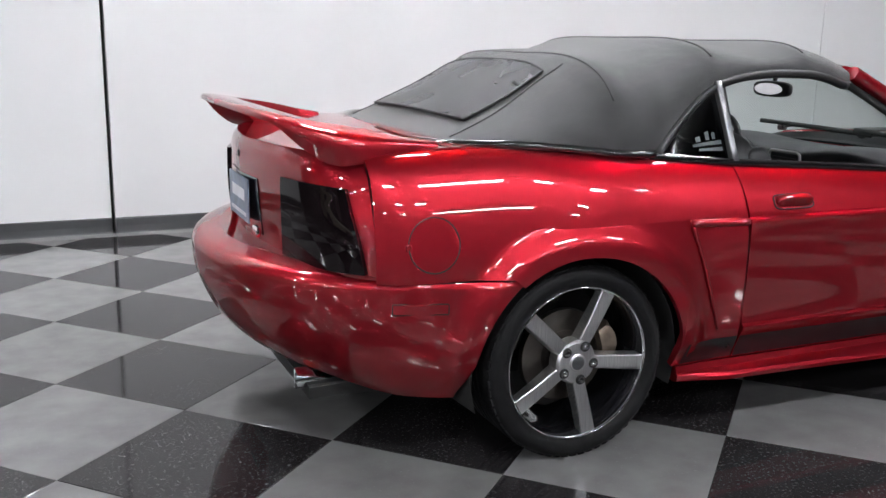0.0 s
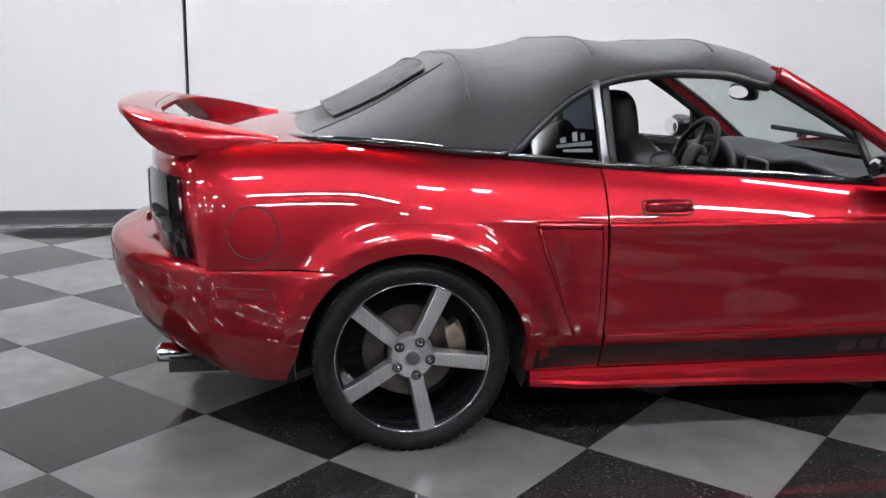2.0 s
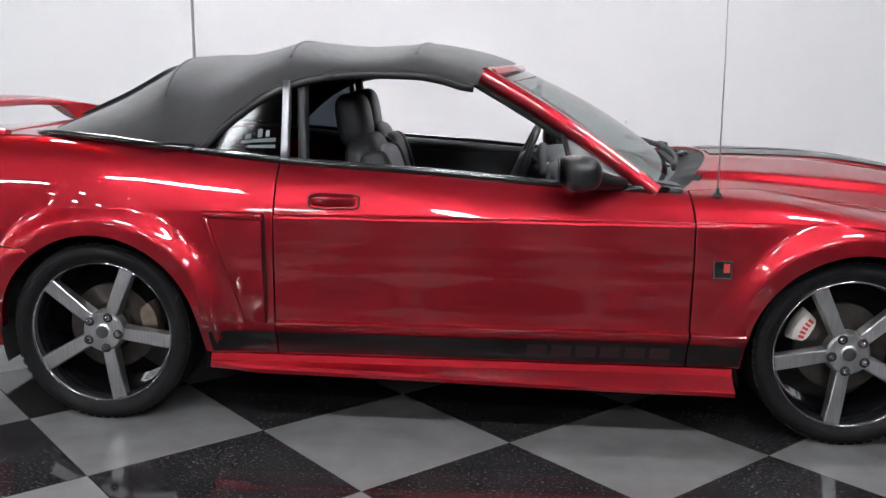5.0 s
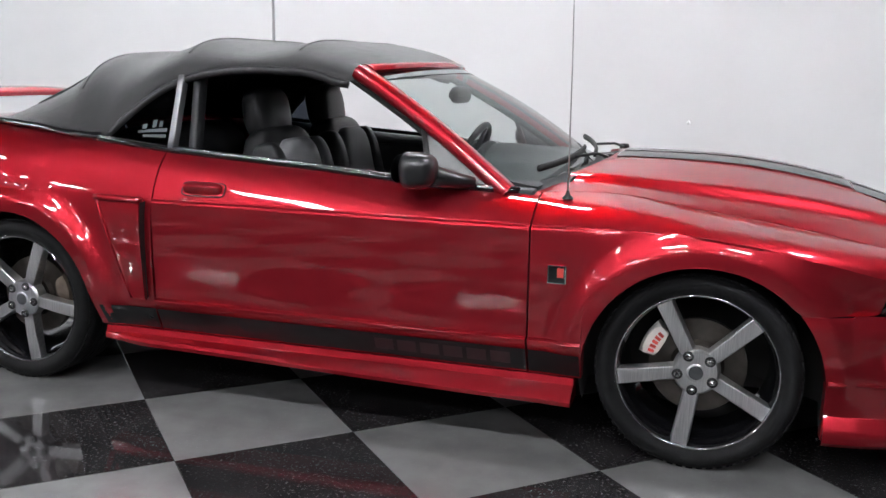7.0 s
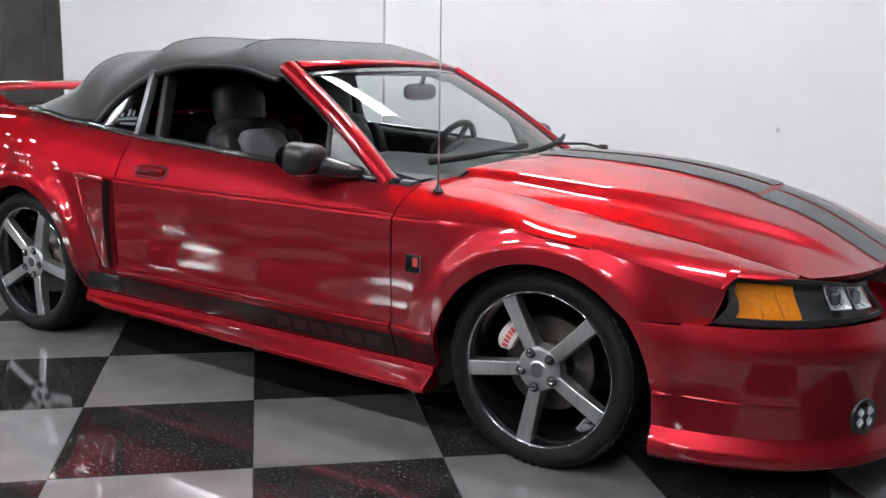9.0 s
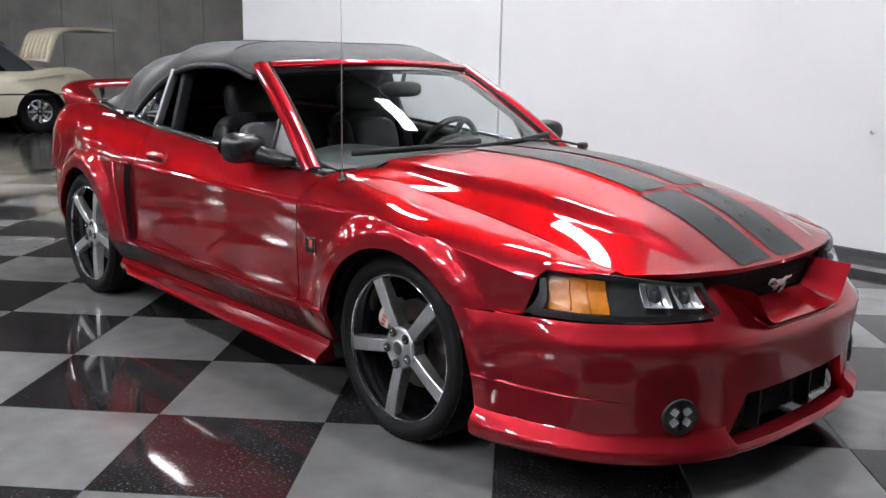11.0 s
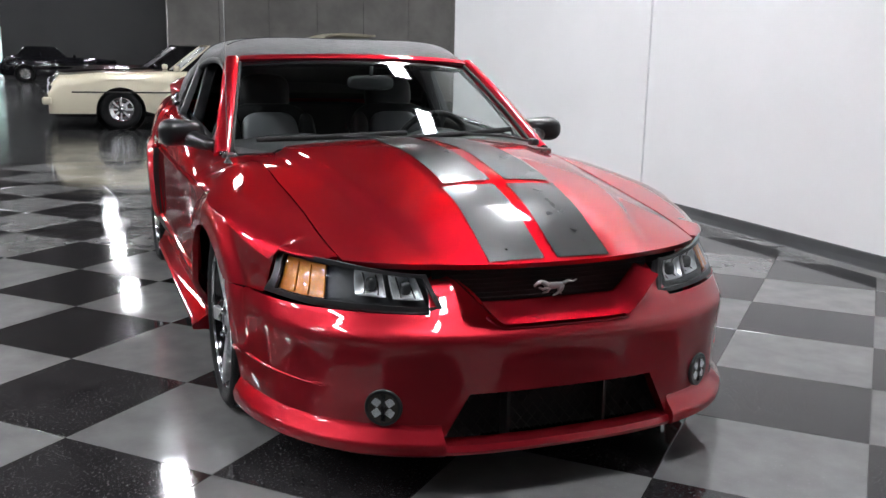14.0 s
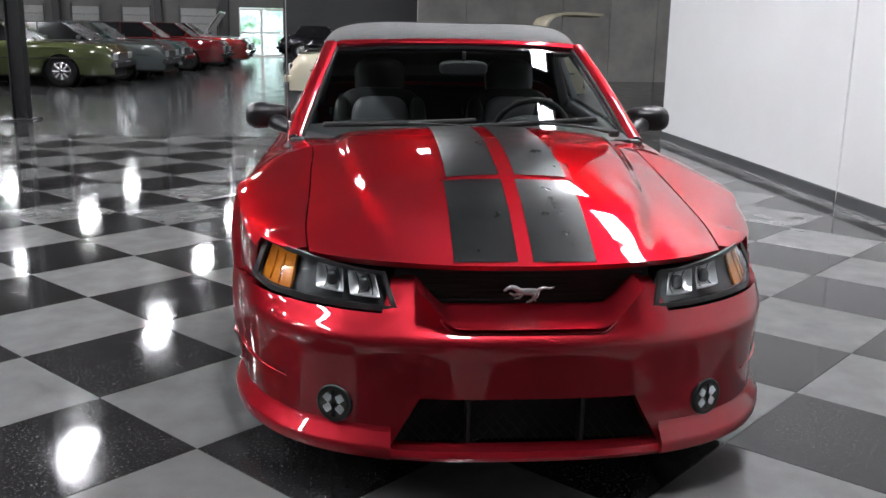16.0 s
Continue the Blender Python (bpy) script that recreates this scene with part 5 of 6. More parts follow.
def caliper(w, ang, mat, bars, big):
    m = pose(0, 0, 0, 0, ang, 0)
    n, vs = 10, []
    for i in range(n + 1):
        a = radians(-18 + 36 * i / n)
        q = 0.012 * (abs(i / n - 0.5) * 2) ** 3
        for r, yy in ((0.128 + q, 0.060 + q), (0.184 - q, 0.058 + q), (0.190, 0.090), (0.184, 0.13), (0.128, 0.13)):
            vs.append((r * math.sin(a), yy, r * math.cos(a)))
    fs = [(i * 5 + j, (i + 1) * 5 + j, (i + 1) * 5 + (j + 1) % 5, i * 5 + (j + 1) % 5) for i in range(n) for j in range(5)]
    fs += [tuple(range(5))[::-1], tuple(n * 5 + j for j in range(5))]
    c = part("brake_caliper", *moved((vs, fs), m), mat, w, "pale caliper with red lettering bars" if bars else "bare cast caliper", sharp=35)
    if bars:
        for k in range(5):
            a = radians(-11.5 + 5.8 * k)
            part("caliper_bar", *moved(box(-0.005, 0.005, 0.0, 0.002, -0.010, 0.010), m @ Matrix.Translation((0.153 * math.sin(a), 0.0565, 0.153 * math.cos(a))) @ pose(0, 0, 0, 0, math.degrees(a), 0)), REDINK, c, smooth=False)


rear_r = wheel(0.0, -0.872, 168.0)
caliper(rear_r, 75, CAST, False, 0)
front_r = wheel(WB, -0.862, 189.0)
caliper(front_r, -62, CALIPER, True, 1)
for src, x, y, sp in ((rear_r, 0.0, 0.872, 140.0), (front_r, WB, 0.862, 20.0)):
    c = copy_thing(src, pose(x, y, AXLE_Z, 0, 0, 180))

# ---- inside ----


def seat(x, y, rear=False):
    st = part("seat", *pillow(x + 0.30, y, 0.46, 0.27, 0.25, 0.09, 0.5, -4), LEATHER, car, "black leather seat with grey insert")
    part("backrest", *pillow(x + 0.02, y, 0.72, 0.075, 0.24, 0.29, 0.5, 12), LEATHER, st)
    if not rear:
        part("backrest_insert", *pillow(x + 0.070, y, 0.765, 0.062, 0.155, 0.20, 0.5, 12), GREY_LEATHER, st, "pale grey leather insert")
        for q in (-1, 1):
            part("bolster", *pillow(x + 0.075, y + q * 0.20, 0.70, 0.075, 0.05, 0.26, 0.6, 12), LEATHER, st)
    part("headrest", *pillow(x - 0.075, y, 1.055, 0.062, 0.135, 0.105, 0.62, 10), LEATHER, st)
    part("belt_buckle", *box(x - 0.01, x + 0.02, y - 0.27, y - 0.255, 0.86, 0.90, 0.003), CHROME, st, smooth=False)
    return st


seat(0.90, -0.36)
seat(0.83, 0.36)
part("rear_bench", *join(pillow(0.36, 0, 0.50, 0.22, 0.55, 0.08, 0.4), pillow(0.20, 0, 0.74, 0.07, 0.56, 0.24, 0.4, 14)), LEATHER, car, "black rear bench")


def dash(u, v):
    """u across, v from the glass over the brow and down the face."""
    k = knots((0, 2.02, 0.862), (0.35, 1.82, 0.885), (0.55, 1.66, 0.880), (0.66, 1.60, 0.850), (0.8, 1.62, 0.76), (1, 1.70, 0.55))
    x, z = k(v)
    brow = 0.035 * math.exp(-((u - 0.50) / 0.22) ** 2) + 0.030 * math.exp(-((u + 0.55) / 0.28) ** 2)
    hollow = (0.06 * math.exp(-((u + 0.55) / 0.25) ** 2)) * smooth(0.62, 0.72, v)
    return (x - brow * smooth(0.2, 0.6, v) * 1.6 + hollow, 0.70 * u, z + brow * smooth(0.1, 0.5, v) * smooth(1.0, 0.7, v))


dsh = part("dashboard", *skin(dash, np.linspace(-1, 1, 41), np.linspace(0, 1, 26), 0.01, (2.1, 0, 0.5)), DASH, car, "dark grey moulded dashboard")
part("instrument_face", *skin(lambda u, v: (1.66 + 0.02 * v, 0.35 + 0.16 * u, 0.79 + 0.08 * v), np.linspace(-1, 1, 5), (-1, 1), 0, (2.1, 0, 0.5)), GLOSS_BLACK, dsh)
part("instrument_hood", *sweep([(1.575, 0.35 + 0.20 * math.cos(a), 0.80 + 0.105 * math.sin(a)) for a in np.linspace(0, math.pi, 20)], ring(0.022, 8)), DASH, dsh)
part("vent_surround", *moved(sweep([(0, a, b) for a, b in rounded(0.095, 0.045, 0.02)], ring(0.007, 6), closed=True, up=(1, 0, 0)), pose(1.588, -0.03, 0.815)), SILVER, dsh, "silver vent surround")
for k in range(5):
    part("vent_slat", *box(1.592, 1.61, -0.118, 0.058, 0.783 + 0.015 * k, 0.788 + 0.015 * k), BLACK, dsh, smooth=False)
col = pose(1.475, 0.36, 0.826, 0, -66, 0)
part("steering_wheel", *moved(sweep([(0.185 * math.cos(a), 0.185 * math.sin(a), 0) for a in np.linspace(0, 2 * math.pi, 41)[:-1]], ring(0.016, 10), closed=True), col), LEATHER, car, "black leather steering wheel")
sw = bpy.data.objects["steering_wheel"]
part("wheel_boss", *moved(pillow(0, 0, -0.01, 0.065, 0.075, 0.03), col), DASH, sw)
for a in (10, 170, 270):
    part("wheel_spoke", *moved(box(0.05, 0.18, -0.018, 0.018, -0.012, 0.004, 0.004), col @ pose(0, 0, 0, 0, 0, a + 0)), DASH, sw, smooth=False)
part("steering_column", *sweep([(1.49, 0.36, 0.818), (1.68, 0.36, 0.735)], ring(0.05, 10)), DASH, sw)
rm = part("rear_view_mirror", *pillow(1.53, 0.02, 1.140, 0.022, 0.115, 0.036, 0.6, 0), BLACK, car, "black rear view mirror")
part("mirror_face", *[[(1.503, 0.02 + 0.088 * a, 1.140 + 0.026 * c) for a, b, c in lathe([(0, 0), (1, 0)], 24)[0]], lathe([(0, 0), (1, 0)], 24)[1]], CHROME, rm)
part("mirror_stem", *sweep([(1.535, 0.02, 1.165), (1.55, 0.02, 1.215)], ring(0.010, 8)), BLACK, rm)
part("roof_lining", *skin(lambda x, th: roof(x, th, -0.02), np.linspace(-0.15, 1.44, 30), np.linspace(0.12, math.pi - 0.12, 31), 0, (0.5, 0, 0.9), flip=True), LEATHER, car, "black roof lining")
part("parcel_shelf", *box(-0.30, 0.18, -0.60, 0.60, 0.86, 0.89), DARK, car, smooth=False)
part("console", *box(0.95, 1.70, -0.10, 0.10, 0.25, 0.56, 0.02), DASH, car, smooth=False)
part("gear_lever", *sweep([(1.32, 0, 0.55), (1.30, 0, 0.74)], ring(0.012, 8)), CHROME, car)
part("gear_knob", *pillow(1.30, 0, 0.76, 0.026, 0.026, 0.03, 0.9), BLACK, car)


# ---- the rest of the hall ----


def other_car(name, at, rz, col, roofcol, label, length=4.9, width=1.85, height=1.38, hood_up=False, trunk_up=False, cab_x=None, half_vinyl=False):
    """A parked older car, nose towards +x of its own frame."""
    t = tagged(empty(name, at, rz), label, "car", "cars parked in the hall")
    paint = car_paint(name + "_paint", col, 0.25, 0.4)
    top_paint = paint if roofcol is None else simple(name + "_roof", roofcol, 0.6)
    h = length / 2
    wb = length * 0.29
    up = knots((-h, 0.62), (-h + 0.1, 0.80), (-h * 0.5, 0.93), (0, 0.93), (h * 0.4, 0.92), (h - 0.25, 0.84), (h - 0.03, 0.78), (h, 0.66))
    wid = knots((-h, 0.80), (-h + 0.2, 0.95), (0, 1.0), (h - 0.4, 0.97), (h, 0.86))

    def low(x):
        for c in (-wb, wb):
            if abs(x - c) < 0.38:
                return 0.30 + math.sqrt(0.38**2 - (x - c) ** 2)
        return 0.26
    xs = sorted(set([round(float(a), 3) for a in np.linspace(-h, h, 30)] + [round(c + 0.3799 * math.cos(a), 3) for c in (-wb, wb) for a in np.linspace(0, math.pi, 15)]))

    def section(x, v):
        w = width / 2 * wid(x)
        zb, zt = low(x), up(x)
        if v < 0.5:
            z = zb + (zt - 0.10 - zb) * v * 2
            return (w * (0.965 + 0.035 * math.sin(math.pi * min(1, (z - 0.2) / 0.65))), z)
        a = (v - 0.5) * 2
        return (w * (0.985 - 0.06 * smooth(0, 0.25, a)) * (1 - smooth(0.15, 1, a) * 1.0) if a > 0.25 else w * (0.985 - 0.06 * smooth(0, 0.25, a)), zt - 0.10 + 0.10 * smooth(0, 0.3, a) + 0.02 * a)
    for s in (-1, 1):
        part("body_side", *skin(lambda x, v: (x, s * section(x, v)[0], section(x, v)[1]), xs, list(np.linspace(0, 0.5, 9)) + list(np.linspace(0.56, 1, 10)), 0, (0, 0, 0.5)), paint, t, sharp=50)
    part("underbody", *box(-h + 0.1, h - 0.1, -width * 0.36, width * 0.36, 0.2, 0.6), DARK, t, smooth=False)
    for x in (-h + 0.01, h - 0.01):
        q = math.copysign(1, x)
        part("end_panel", *box(min(x, x - q * 0.06), max(x, x - q * 0.06), -width * 0.42, width * 0.42, 0.34, 0.70, 0.02), DARK, t, smooth=False)
        part("bumper", *box(min(x - q * 0.04, x + q * 0.10), max(x - q * 0.04, x + q * 0.10), -width * 0.47, width * 0.47, 0.40, 0.52, 0.03), CHROME if col[0] < 0.5 else paint, t, smooth=False)
        for y in (-0.62, 0.62):
            part("lamp", *box(min(x, x + q * 0.02), max(x, x + q * 0.02), y - 0.16, y + 0.16, 0.56, 0.70, 0.01), REFLECTOR if q > 0 else SMOKE, t, smooth=False)
    # cabin
    cab = [(-h * 0.62, 0.93, 0.76), (-h * 0.36, height, 0.60), (h * 0.06, height, 0.60), (h * 0.30, 0.92, 0.76)]
    if cab_x:
        cab = [(x, z, y) for x, (_, z, y) in zip(cab_x, cab)]

    def ring_at(k):
        x, z, y = cab[k]
        return x, z, y * width / 1.85
    (x0, z0, y0), (x1, z1, y1), (x2, z2, y2), (x3, z3, y3) = [ring_at(k) for k in range(4)]
    part("roof", *skin(lambda u, v: (x1 - 0.04 + (x2 - x1 + 0.08) * u, y1 * v, z1 + 0.035 * (1 - v * v) * math.sin(math.pi * (0.15 + 0.7 * u))), np.linspace(0, 1, 8), np.linspace(-1, 1, 11), 0.03, (0, 0, 0.5)), paint if half_vinyl else top_paint, t)
    if half_vinyl:
        xv = x1 + 0.45 * (x2 - x1)
        part("vinyl_cover", *skin(lambda u, v: (x1 - 0.05 + (xv - x1 + 0.05) * u, (y1 + 0.008) * v, z1 + 0.008 + 0.035 * (1 - v * v) * math.sin(math.pi * (0.15 + 0.31 * u))), np.linspace(0, 1, 6), np.linspace(-1, 1, 11), 0.05, (0, 0, 0.5)), top_paint, t, "dark vinyl rear roof cover")
        for s in (-1, 1):
            part("rear_pillar_cover", [(x0, s * (y0 + 0.006), z0), (x0 + 0.42, s * (y0 + 0.006), z0), (xv - 0.12, s * (y1 + 0.008), z1), (x1, s * (y1 + 0.008), z1)], [(0, 1, 2, 3) if s < 0 else (3, 2, 1, 0)], top_paint, t, "dark vinyl rear pillar", smooth=False)
    for s in (-1, 1):
        v = [(x3, s * y3, z3), (x2, s * y2, z2), (x1, s * y1, z1), (x0, s * y0, z0)]
        g = part("side_glass", v, [(0, 1, 2, 3) if s > 0 else (3, 2, 1, 0)], GLOSS_BLACK, t, "dark side glass", smooth=False)
        for a, b in (((x3, s * y3, z3), (x2, s * y2, z2)), ((x0, s * y0, z0), (x1, s * y1, z1)), ((x0 * 0.5 + x3 * 0.5, s * y3 * 0.995, z0), (x1 * 0.55 + x2 * 0.45, s * y1, z1))):
            part("pillar", *sweep([a, b], rounded(0.014, 0.016, 0.006), up=(0, 1, 0)), top_paint if a[0] < x3 - 0.1 else paint, t)
    part("front_glass", [(x3, -y3, z3), (x3, y3, z3), (x2, y2, z2), (x2, -y2, z2)], [(0, 1, 2, 3)], BACKLIGHT, t, smooth=False)
    part("rear_glass", [(x0, -y0, z0), (x0, y0, z0), (x1, y1, z1), (x1, -y1, z1)], [(3, 2, 1, 0)], GLOSS_BLACK, t, smooth=False)
    for c in (-wb, wb):
        for s in (-1, 1):
            m = Matrix.Translation((c, s * (width / 2 - 0.02), 0.325)) @ pose(0, 0, 0, 0, 0, 0 if s < 0 else 180)
            v, f = lathe([(0.19, 0.02), (0.23, 0.0), (0.29, 0.0), (0.318, 0.02), (0.325, 0.05), (0.325, 0.19), (0.2, 0.2)], 32)
            ty = part("wheel", *moved((v, f), m), RUBBER, t)
            v, f = lathe([(0.0, 0.0), (0.04, -0.005), (0.06, 0.025), (0.15, 0.035), (0.18, 0.005), (0.195, 0.015)], 32)
            part("wheel_disc", *moved((v, f), m), CHROME, ty)
            for k in range(8):
                part("wheel_vane", *moved(box(-0.012, 0.012, 0.004, 0.03, 0.06, 0.17), m @ pose(0, 0, 0, 0, 45 * k, 0)), SILVER, ty, smooth=False)
        for s in (-1, 1):
            v, f = lathe([(0.38, -0.82), (0.38, -0.5), (0.02, -0.48)], 24)
            part("wheel_well", [(c + a, -s * b * width / 1.85, 0.30 + d) for a, b, d in v], f, DARK, t)
    for s in (-1, 1):
        part("side_trim", *sweep([(x, s * (width / 2 * wid(x) * 1.0 + 0.003), 0.60) for x in np.linspace(-h + 0.25, h - 0.35, 14)], ring(0.008, 5, 0.012)), DARK, t)
        part("side_mirror", *pillow(h * 0.24, s * (width / 2 + 0.06), 0.98, 0.05, 0.07, 0.05), paint, t)
    if hood_up:
        part("open_hood", *skin(lambda u, v: (h * 0.34 + 0.98 * u * math.cos(radians(52)), 0.70 * v, 0.95 + 1.05 * u * math.sin(radians(52)) + 0.05 * math.sin(math.pi * u)), np.linspace(0, 1, 8), np.linspace(-1, 1, 9), 0.03, (0, 0, 3)), paint, t, "raised hood")
        for k in range(6):
            y = -0.5 + 0.2 * k
            part("hood_rib", *sweep([(h * 0.34 + 0.93 * u * math.cos(radians(52)) + 0.03, y, 0.95 + 1.0 * u * math.sin(radians(52))) for u in np.linspace(0.1, 0.95, 6)], ring(0.02, 6)), paint, t)
    if trunk_up:
        prof = knots((0, 0.0, 0.0), (0.15, 0.10, 0.26), (0.3, 0.19, 0.44), (0.45, 0.36, 0.53), (0.7, 0.72, 0.55), (1, 1.15, 0.53))
        hx, hz = x0 - 0.20, 1.08
        part("open_trunk_lid", *skin(lambda u, v: (hx - prof(u)[0], 0.66 * v, hz + prof(u)[1] + 0.02 * (1 - v * v)), np.linspace(0, 1, 20), np.linspace(-1, 1, 9), 0.04, (0, 0, 0)), paint, t, "raised trunk lid with a ribbed underside")
        for k in range(7):
            y = -0.54 + 0.18 * k
            part("lid_rib", *sweep([(hx + 0.02 - prof(u)[0], y, hz + prof(u)[1] - 0.04) for u in np.linspace(0.05, 0.96, 12)], ring(0.022, 6)), paint, t)
        part("lid_strut", *sweep([(hx - 1.10, -0.5, hz + 0.50), (hx - 1.45, -0.5, hz + 0.54)], ring(0.02, 6)), DARK, t)
    return t


other_car("cream_coupe", (-10.9, 0.90, 0), -90, (0.66, 0.61, 0.47), (0.02, 0.022, 0.03), "cream coupe with dark vinyl rear roof and raised trunk lid", 5.1, 1.86, 1.36, trunk_up=True, cab_x=(-1.50, -1.05, 0.02, 0.56), half_vinyl=True)
other_car("black_coupe", (-14.0, 0.85, 0), -90, (0.010, 0.010, 0.012), None, "black coupe parked behind the cream one", 5.1, 1.86, 1.36)
other_car("black_sedan", (-16.9, 1.1, 0), -90, (0.008, 0.008, 0.010), None, "black sedan deep in the hall", 5.0, 1.86, 1.38)
other_car("olive_sedan", (-15.05, -8.05, 0), 90, (0.05, 0.06, 0.025), None, "olive green sedan in the parked row", 5.0, 1.86, 1.34)
other_car("grey_coupe", (-17.6, -7.5, 0), 90, (0.05, 0.06, 0.06), None, "grey coupe in the parked row", 5.0, 1.86, 1.30)
other_car("teal_sedan", (-20.2, -7.6, 0), 90, (0.03, 0.06, 0.06), None, "faded teal sedan in the parked row", 5.0, 1.86, 1.34)
other_car("maroon_coupe", (-22.9, -6.9, 0), 90, (0.09, 0.006, 0.008), None, "dark maroon coupe in the parked row", 5.0, 1.86, 1.34)
other_car("red_coupe", (-26.2, -6.6, 0), 90, (0.13, 0.008, 0.006), None, "bright red coupe in the parked row", 5.0, 1.86, 1.34)
other_car("white_coupe", (-30.0, -6.9, 0), 90, (0.30, 0.30, 0.29), None, "white coupe with its hood raised", 4.9, 1.84, 1.34, hood_up=True)
other_car("black_hot_rod", (-33.2, -1.6, 0), 90, (0.008, 0.008, 0.010), None, "black vintage car by the far wall", 4.2, 1.75, 1.32, cab_x=(-1.5, -1.2, -0.2, 0.25))

# grey panel wall behind the cream coupe, with its open joints
for k in range(11):
    y = 1.05 + 1.28 * k
    wall("wall_panel_%d" % (k + 1), box(-19.25, -19.0, y, y + 1.268, 0.0, H), WALL_PANEL, "grey concrete wall panel")
wall("wall_panel_back", box(-19.4, -19.25, 1.05, room["y1"], 0.0, H), DARK, "dark backing behind the grey wall panels")

# far glazed door and what lies outside
door_w = tagged(empty("door_1", (room["x0"] - 0.1, -4.7, 0)), "white framed glazed double door to the daylight", "door", kind="structure")
for y in (-0.93, -0.03, 0.03, 0.93):
    part("door_frame", *box(-0.03, 0.03, y - 0.035, y + 0.035, 0.0, 2.03, 0.004), ENAMEL, door_w, smooth=False)
for z in (0.05, 1.0, 1.98):
    for y in (-0.48, 0.48):
        part("door_rail", *box(-0.025, 0.025, y - 0.415, y + 0.415, z - 0.05, z + 0.05, 0.004), ENAMEL, door_w, smooth=False)
for y in (-0.48, 0.48):
    pane = part("pane", *box(-0.004, 0.004, y - 0.41, y + 0.41, 0.1, 1.93), LENS, door_w, smooth=False)
    pane.visible_shadow = False
OUT, nt, p = nodes_of("daylight_garden")
n1 = noise_node(nt, 1.6, 6.0)
rr = ramp(nt, n1.outputs["Fac"], [(0.35, (0.10, 0.22, 0.10)), (0.48, (0.45, 0.62, 0.60)), (0.6, (0.85, 0.95, 1.0))])
nt.links.new(rr.outputs[0], p.inputs["Emission Color"])
p.inputs["Emission Strength"].default_value = 3.2
nt.links.new(rr.outputs[0], p.inputs["Base Color"])
tagged(part("backdrop", *box(room["x0"] - 3.2, room["x0"] - 3.0, -9.5, 0.5, -0.2, 5.0), OUT, smooth=False), "bright trees and sky outside the glazed door", "backdrop", kind="structure")
tagged(part("ground_outside", *box(room["x0"] - 3.2, room["x0"] - 0.3, -9.5, 0.5, -0.3, -0.02), CONCRETE, smooth=False), "pale paving outside the door", "ground", kind="structure")

# roll-up doors in the far wall
DOOR_GREY = simple("rollup_paint", (0.16, 0.16, 0.155), 0.5)
for k, (ya, yb) in enumerate(((-12.6, -11.5), (-10.5, -9.4), (-8.1, -6.6), (-15.2, -13.8))):
    d = tagged(empty("door_%d" % (k + 2), (room["x0"] + 0.03, (ya + yb) / 2, 0)), "pale grey sectional door in the far wall", "door", kind="structure")
    for i in range(6):
        part("panel", *box(-0.03, 0.03, (ya - yb) / 2, (yb - ya) / 2, 0.02 + 0.33 * i, 0.33 + 0.33 * i, 0.012), DOOR_GREY, d, smooth=False)
    for y in ((ya - yb) / 2 - 0.05, (yb - ya) / 2 + 0.05):
        part("guide_rail", *box(-0.03, 0.05, y - 0.03, y + 0.03, 0, 2.1), BLACK, d, smooth=False)
for k, y in enumerate((-13.2, -9.0, -6.2)):
    pl2 = part("pilaster", *box(room["x0"] + 0.0, room["x0"] + 0.35, y - 0.15, y + 0.15, 0, H, 0.01), WALL_DARK, smooth=False)
    tagged(pl2, "dark steel column against the far wall", "column", "far columns")

# black steel column with its foot plate
pc = tagged(empty("steel_column", (-7.25, -5.05, 0)), "black painted steel column bolted to the floor", "column")
part("shaft", *join(box(-0.10, 0.10, -0.10, -0.085, 0, H), box(-0.10, 0.10, 0.085, 0.10, 0, H), box(-0.008, 0.008, -0.085, 0.085, 0, H)), BLACK, pc, smooth=False)
part("foot_plate", *box(-0.2, 0.2, -0.2, 0.2, 0.0, 0.03, 0.004), BLACK, pc, smooth=False)
for a in (-0.15, 0.15):
    for b in (-0.15, 0.15):
        part("bolt", *moved(lathe([(0.0, 0.03), (0.014, 0.03), (0.016, 0.0)], 6), pose(a, b, 0.03, 90, 0, 0)), STEEL, pc, smooth=False)

# small fixing on the white wall
fx = part("wall_hook", *join(moved(lathe([(0.0, -0.012), (0.012, -0.010), (0.014, 0.0)], 12), pose(0, 0, 0)), box(-0.004, 0.004, -0.03, -0.01, -0.004, 0.02)), ENAMEL)
fx.location = (2.302, WALL_Y - 0.001, 0.875)
tagged(fx, "small metal hook on the white wall", "hook")


# ---- checker tiles ----
ca, sa = math.cos(FLOOR_TURN), math.sin(FLOOR_TURN)


def tile_mesh(name, mat, poly, z=0.0):
    """A tile with a slightly eased edge; poly is its outline."""
    n = len(poly)
    cx, cy = sum(p[0] for p in poly) / n, sum(p[1] for p in poly) / n
    inner = []
    for x, y in poly:
        d = math.hypot(x - cx, y - cy) or 1
        inner.append((x - (x - cx) / d * 0.003, y - (y - cy) / d * 0.003))
    verts = [(x, y, z - 0.02) for x, y in poly] + [(x, y, z - 0.0012) for x, y in poly] + [(x, y, z) for x, y in inner]
    faces = [tuple(2 * n + k for k in range(n))]
    for k in range(n):
        q = (k + 1) % n
        faces += [(k, q, n + q, n + k), (n + k, n + q, 2 * n + q, 2 * n + k)]
    return verts, faces


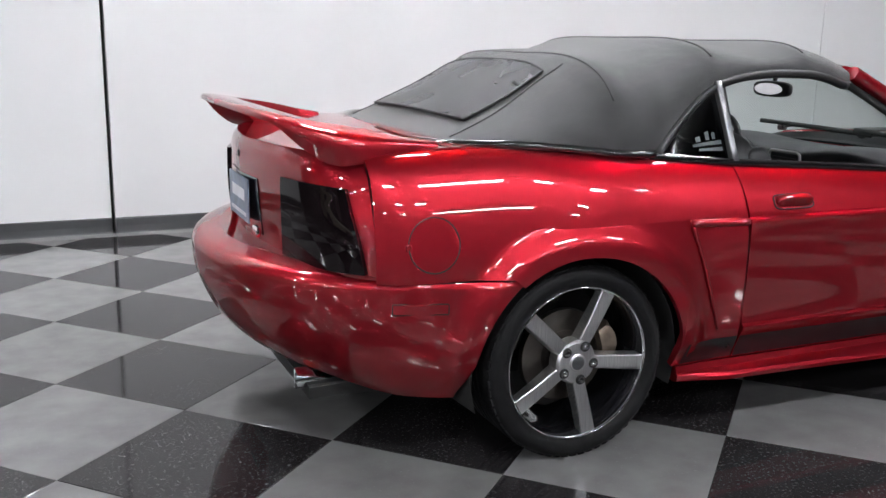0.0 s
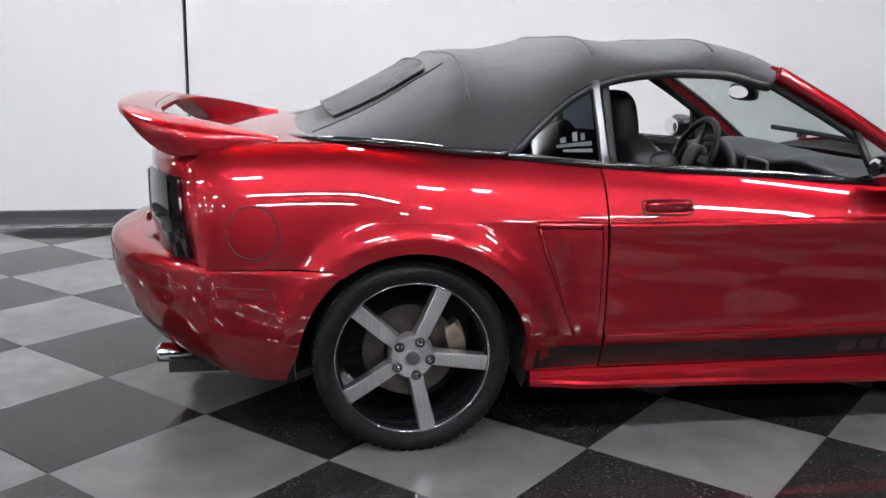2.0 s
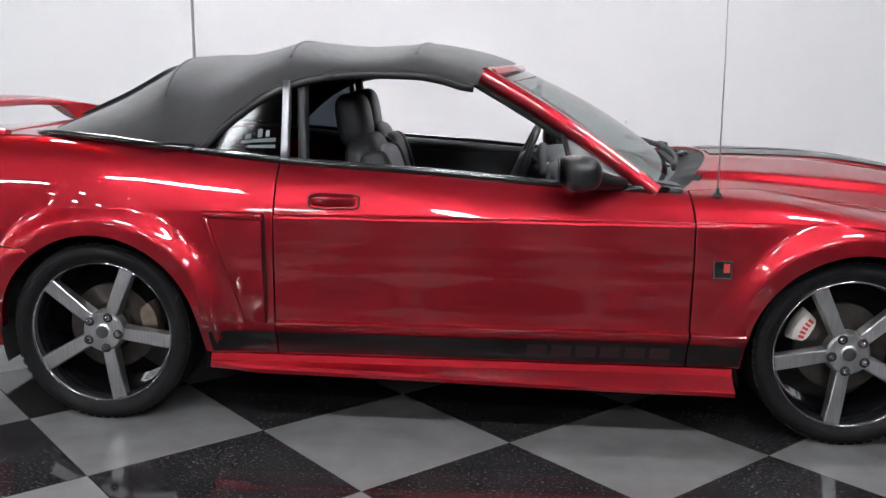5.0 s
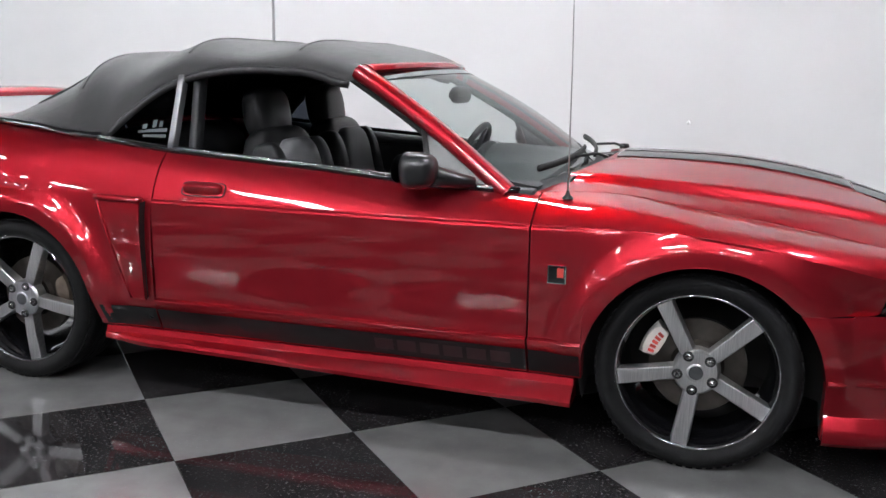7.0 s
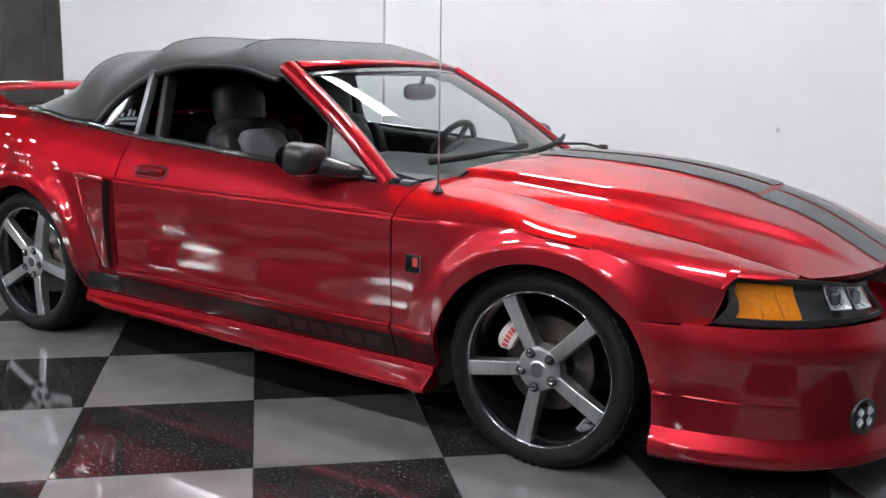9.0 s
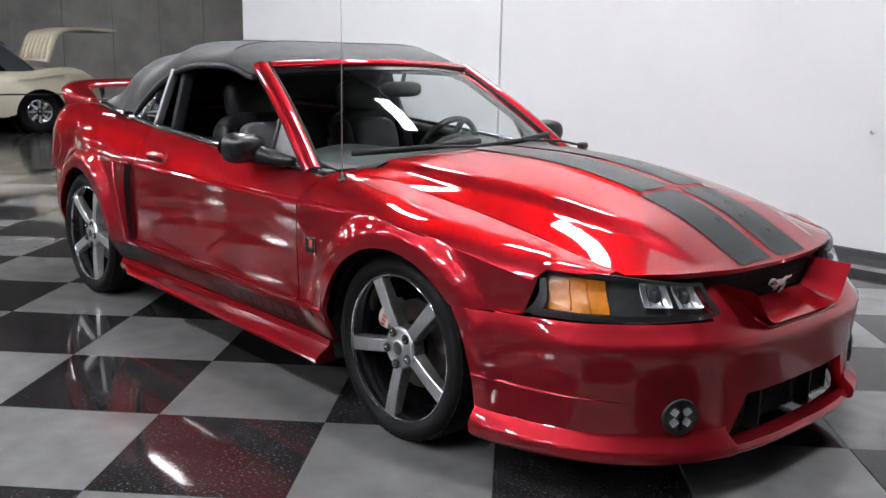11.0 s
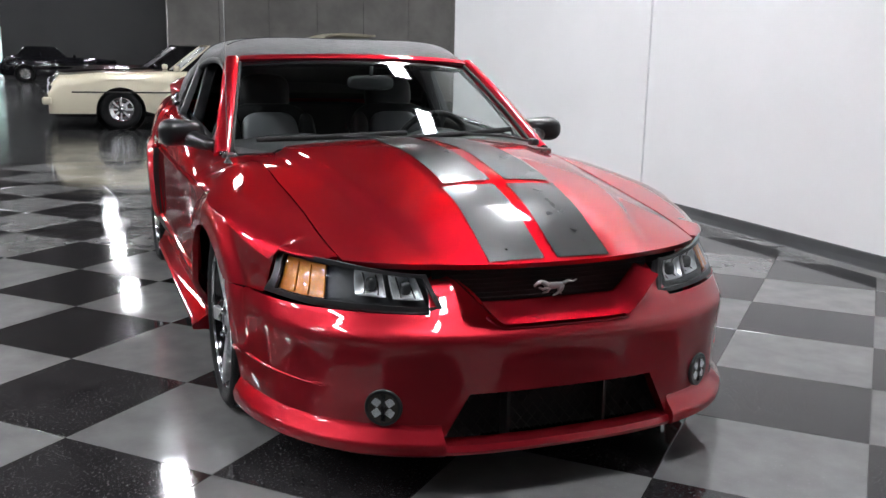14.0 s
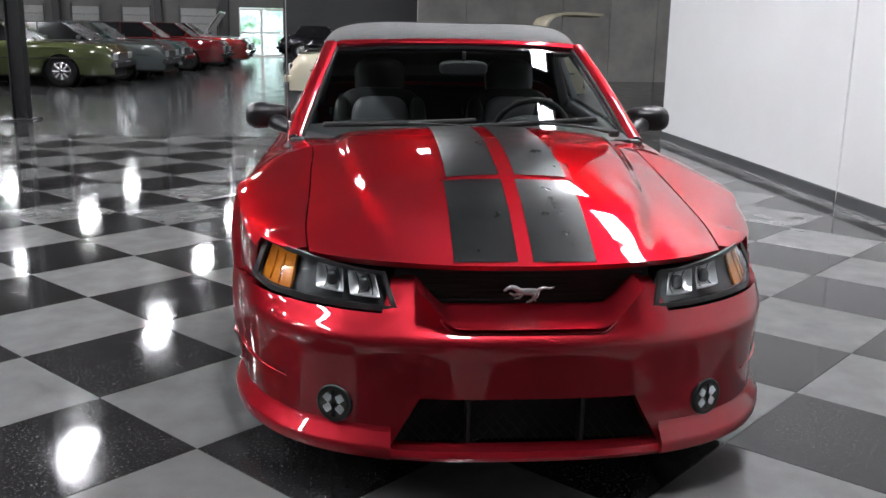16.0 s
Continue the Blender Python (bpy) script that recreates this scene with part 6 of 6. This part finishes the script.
def clip(poly, axis, value, keep_less):
    out = []
    for k in range(len(poly)):
        a, b = poly[k - 1], poly[k]
        ia, ib = ((a[axis] <= value) == keep_less), ((b[axis] <= value) == keep_less)
        if ia != ib:
            t = (value - a[axis]) / (b[axis] - a[axis])
            out.append((a[0] + t * (b[0] - a[0]), a[1] + t * (b[1] - a[1])))
        if ib:
            out.append(b)
    return out


floor = tagged(empty("floor"), "glossy black and grey checkered tile floor", "floor", kind="structure")
hw = TILE / 2 - 0.0006
full = [(-hw, -hw), (hw, -hw), (hw, hw), (-hw, hw)]
tile_mat = (TILE_DARK, TILE_LIGHT)
shared = []
for k in range(2):
    me = bpy.data.meshes.new("tile")
    me.from_pydata(*[tile_mesh("tile", None, full)[0], [], tile_mesh("tile", None, full)[1]])
    me.materials.append(tile_mat[k])
    shared.append(me)
rest = {0: ([], []), 1: ([], [])}
for i in range(-34, 36):
    for j in range(-34, 36):
        u, v = (i + 0.5) * TILE, (j + 0.5) * TILE
        x, y = FLOOR_AT[0] + ca * u - sa * v, FLOOR_AT[1] + sa * u + ca * v
        if x < CHECK_X0 - 0.6 or x > CHECK_X1 + 0.6 or y > BORDER + 0.6 or y < CHECK_Y0 - 0.6:
            continue
        k = (i + j) % 2
        pts = [(x + ca * a - sa * b, y + sa * a + ca * b) for a, b in full]
        inside = all(CHECK_X0 < a < room["x1"] and CHECK_Y0 < b < BORDER for a, b in pts)
        near = inside and -5.4 < x < 6.4 and -4.6 < y < 3.4
        if near:
            ob = new("tile", shared[k])
            ob.location, ob.rotation_euler, ob.parent = (x, y, 0), (0, 0, FLOOR_TURN), floor
            continue
        poly = clip(clip(clip(clip(pts, 0, CHECK_X0, False), 0, room["x1"], True), 1, BORDER - 0.001, True), 1, CHECK_Y0, False)
        if len(poly) < 3:
            continue
        tv, tf = tile_mesh("tile", None, poly)
        n0 = len(rest[k][0])
        rest[k][0].extend(tv)
        rest[k][1].extend(tuple(q + n0 for q in f) for f in tf)
for k in range(2):
    ob = part("tile_field", *rest[k], tile_mat[k], floor, smooth=False)
    ob["kind"] = "stuff"
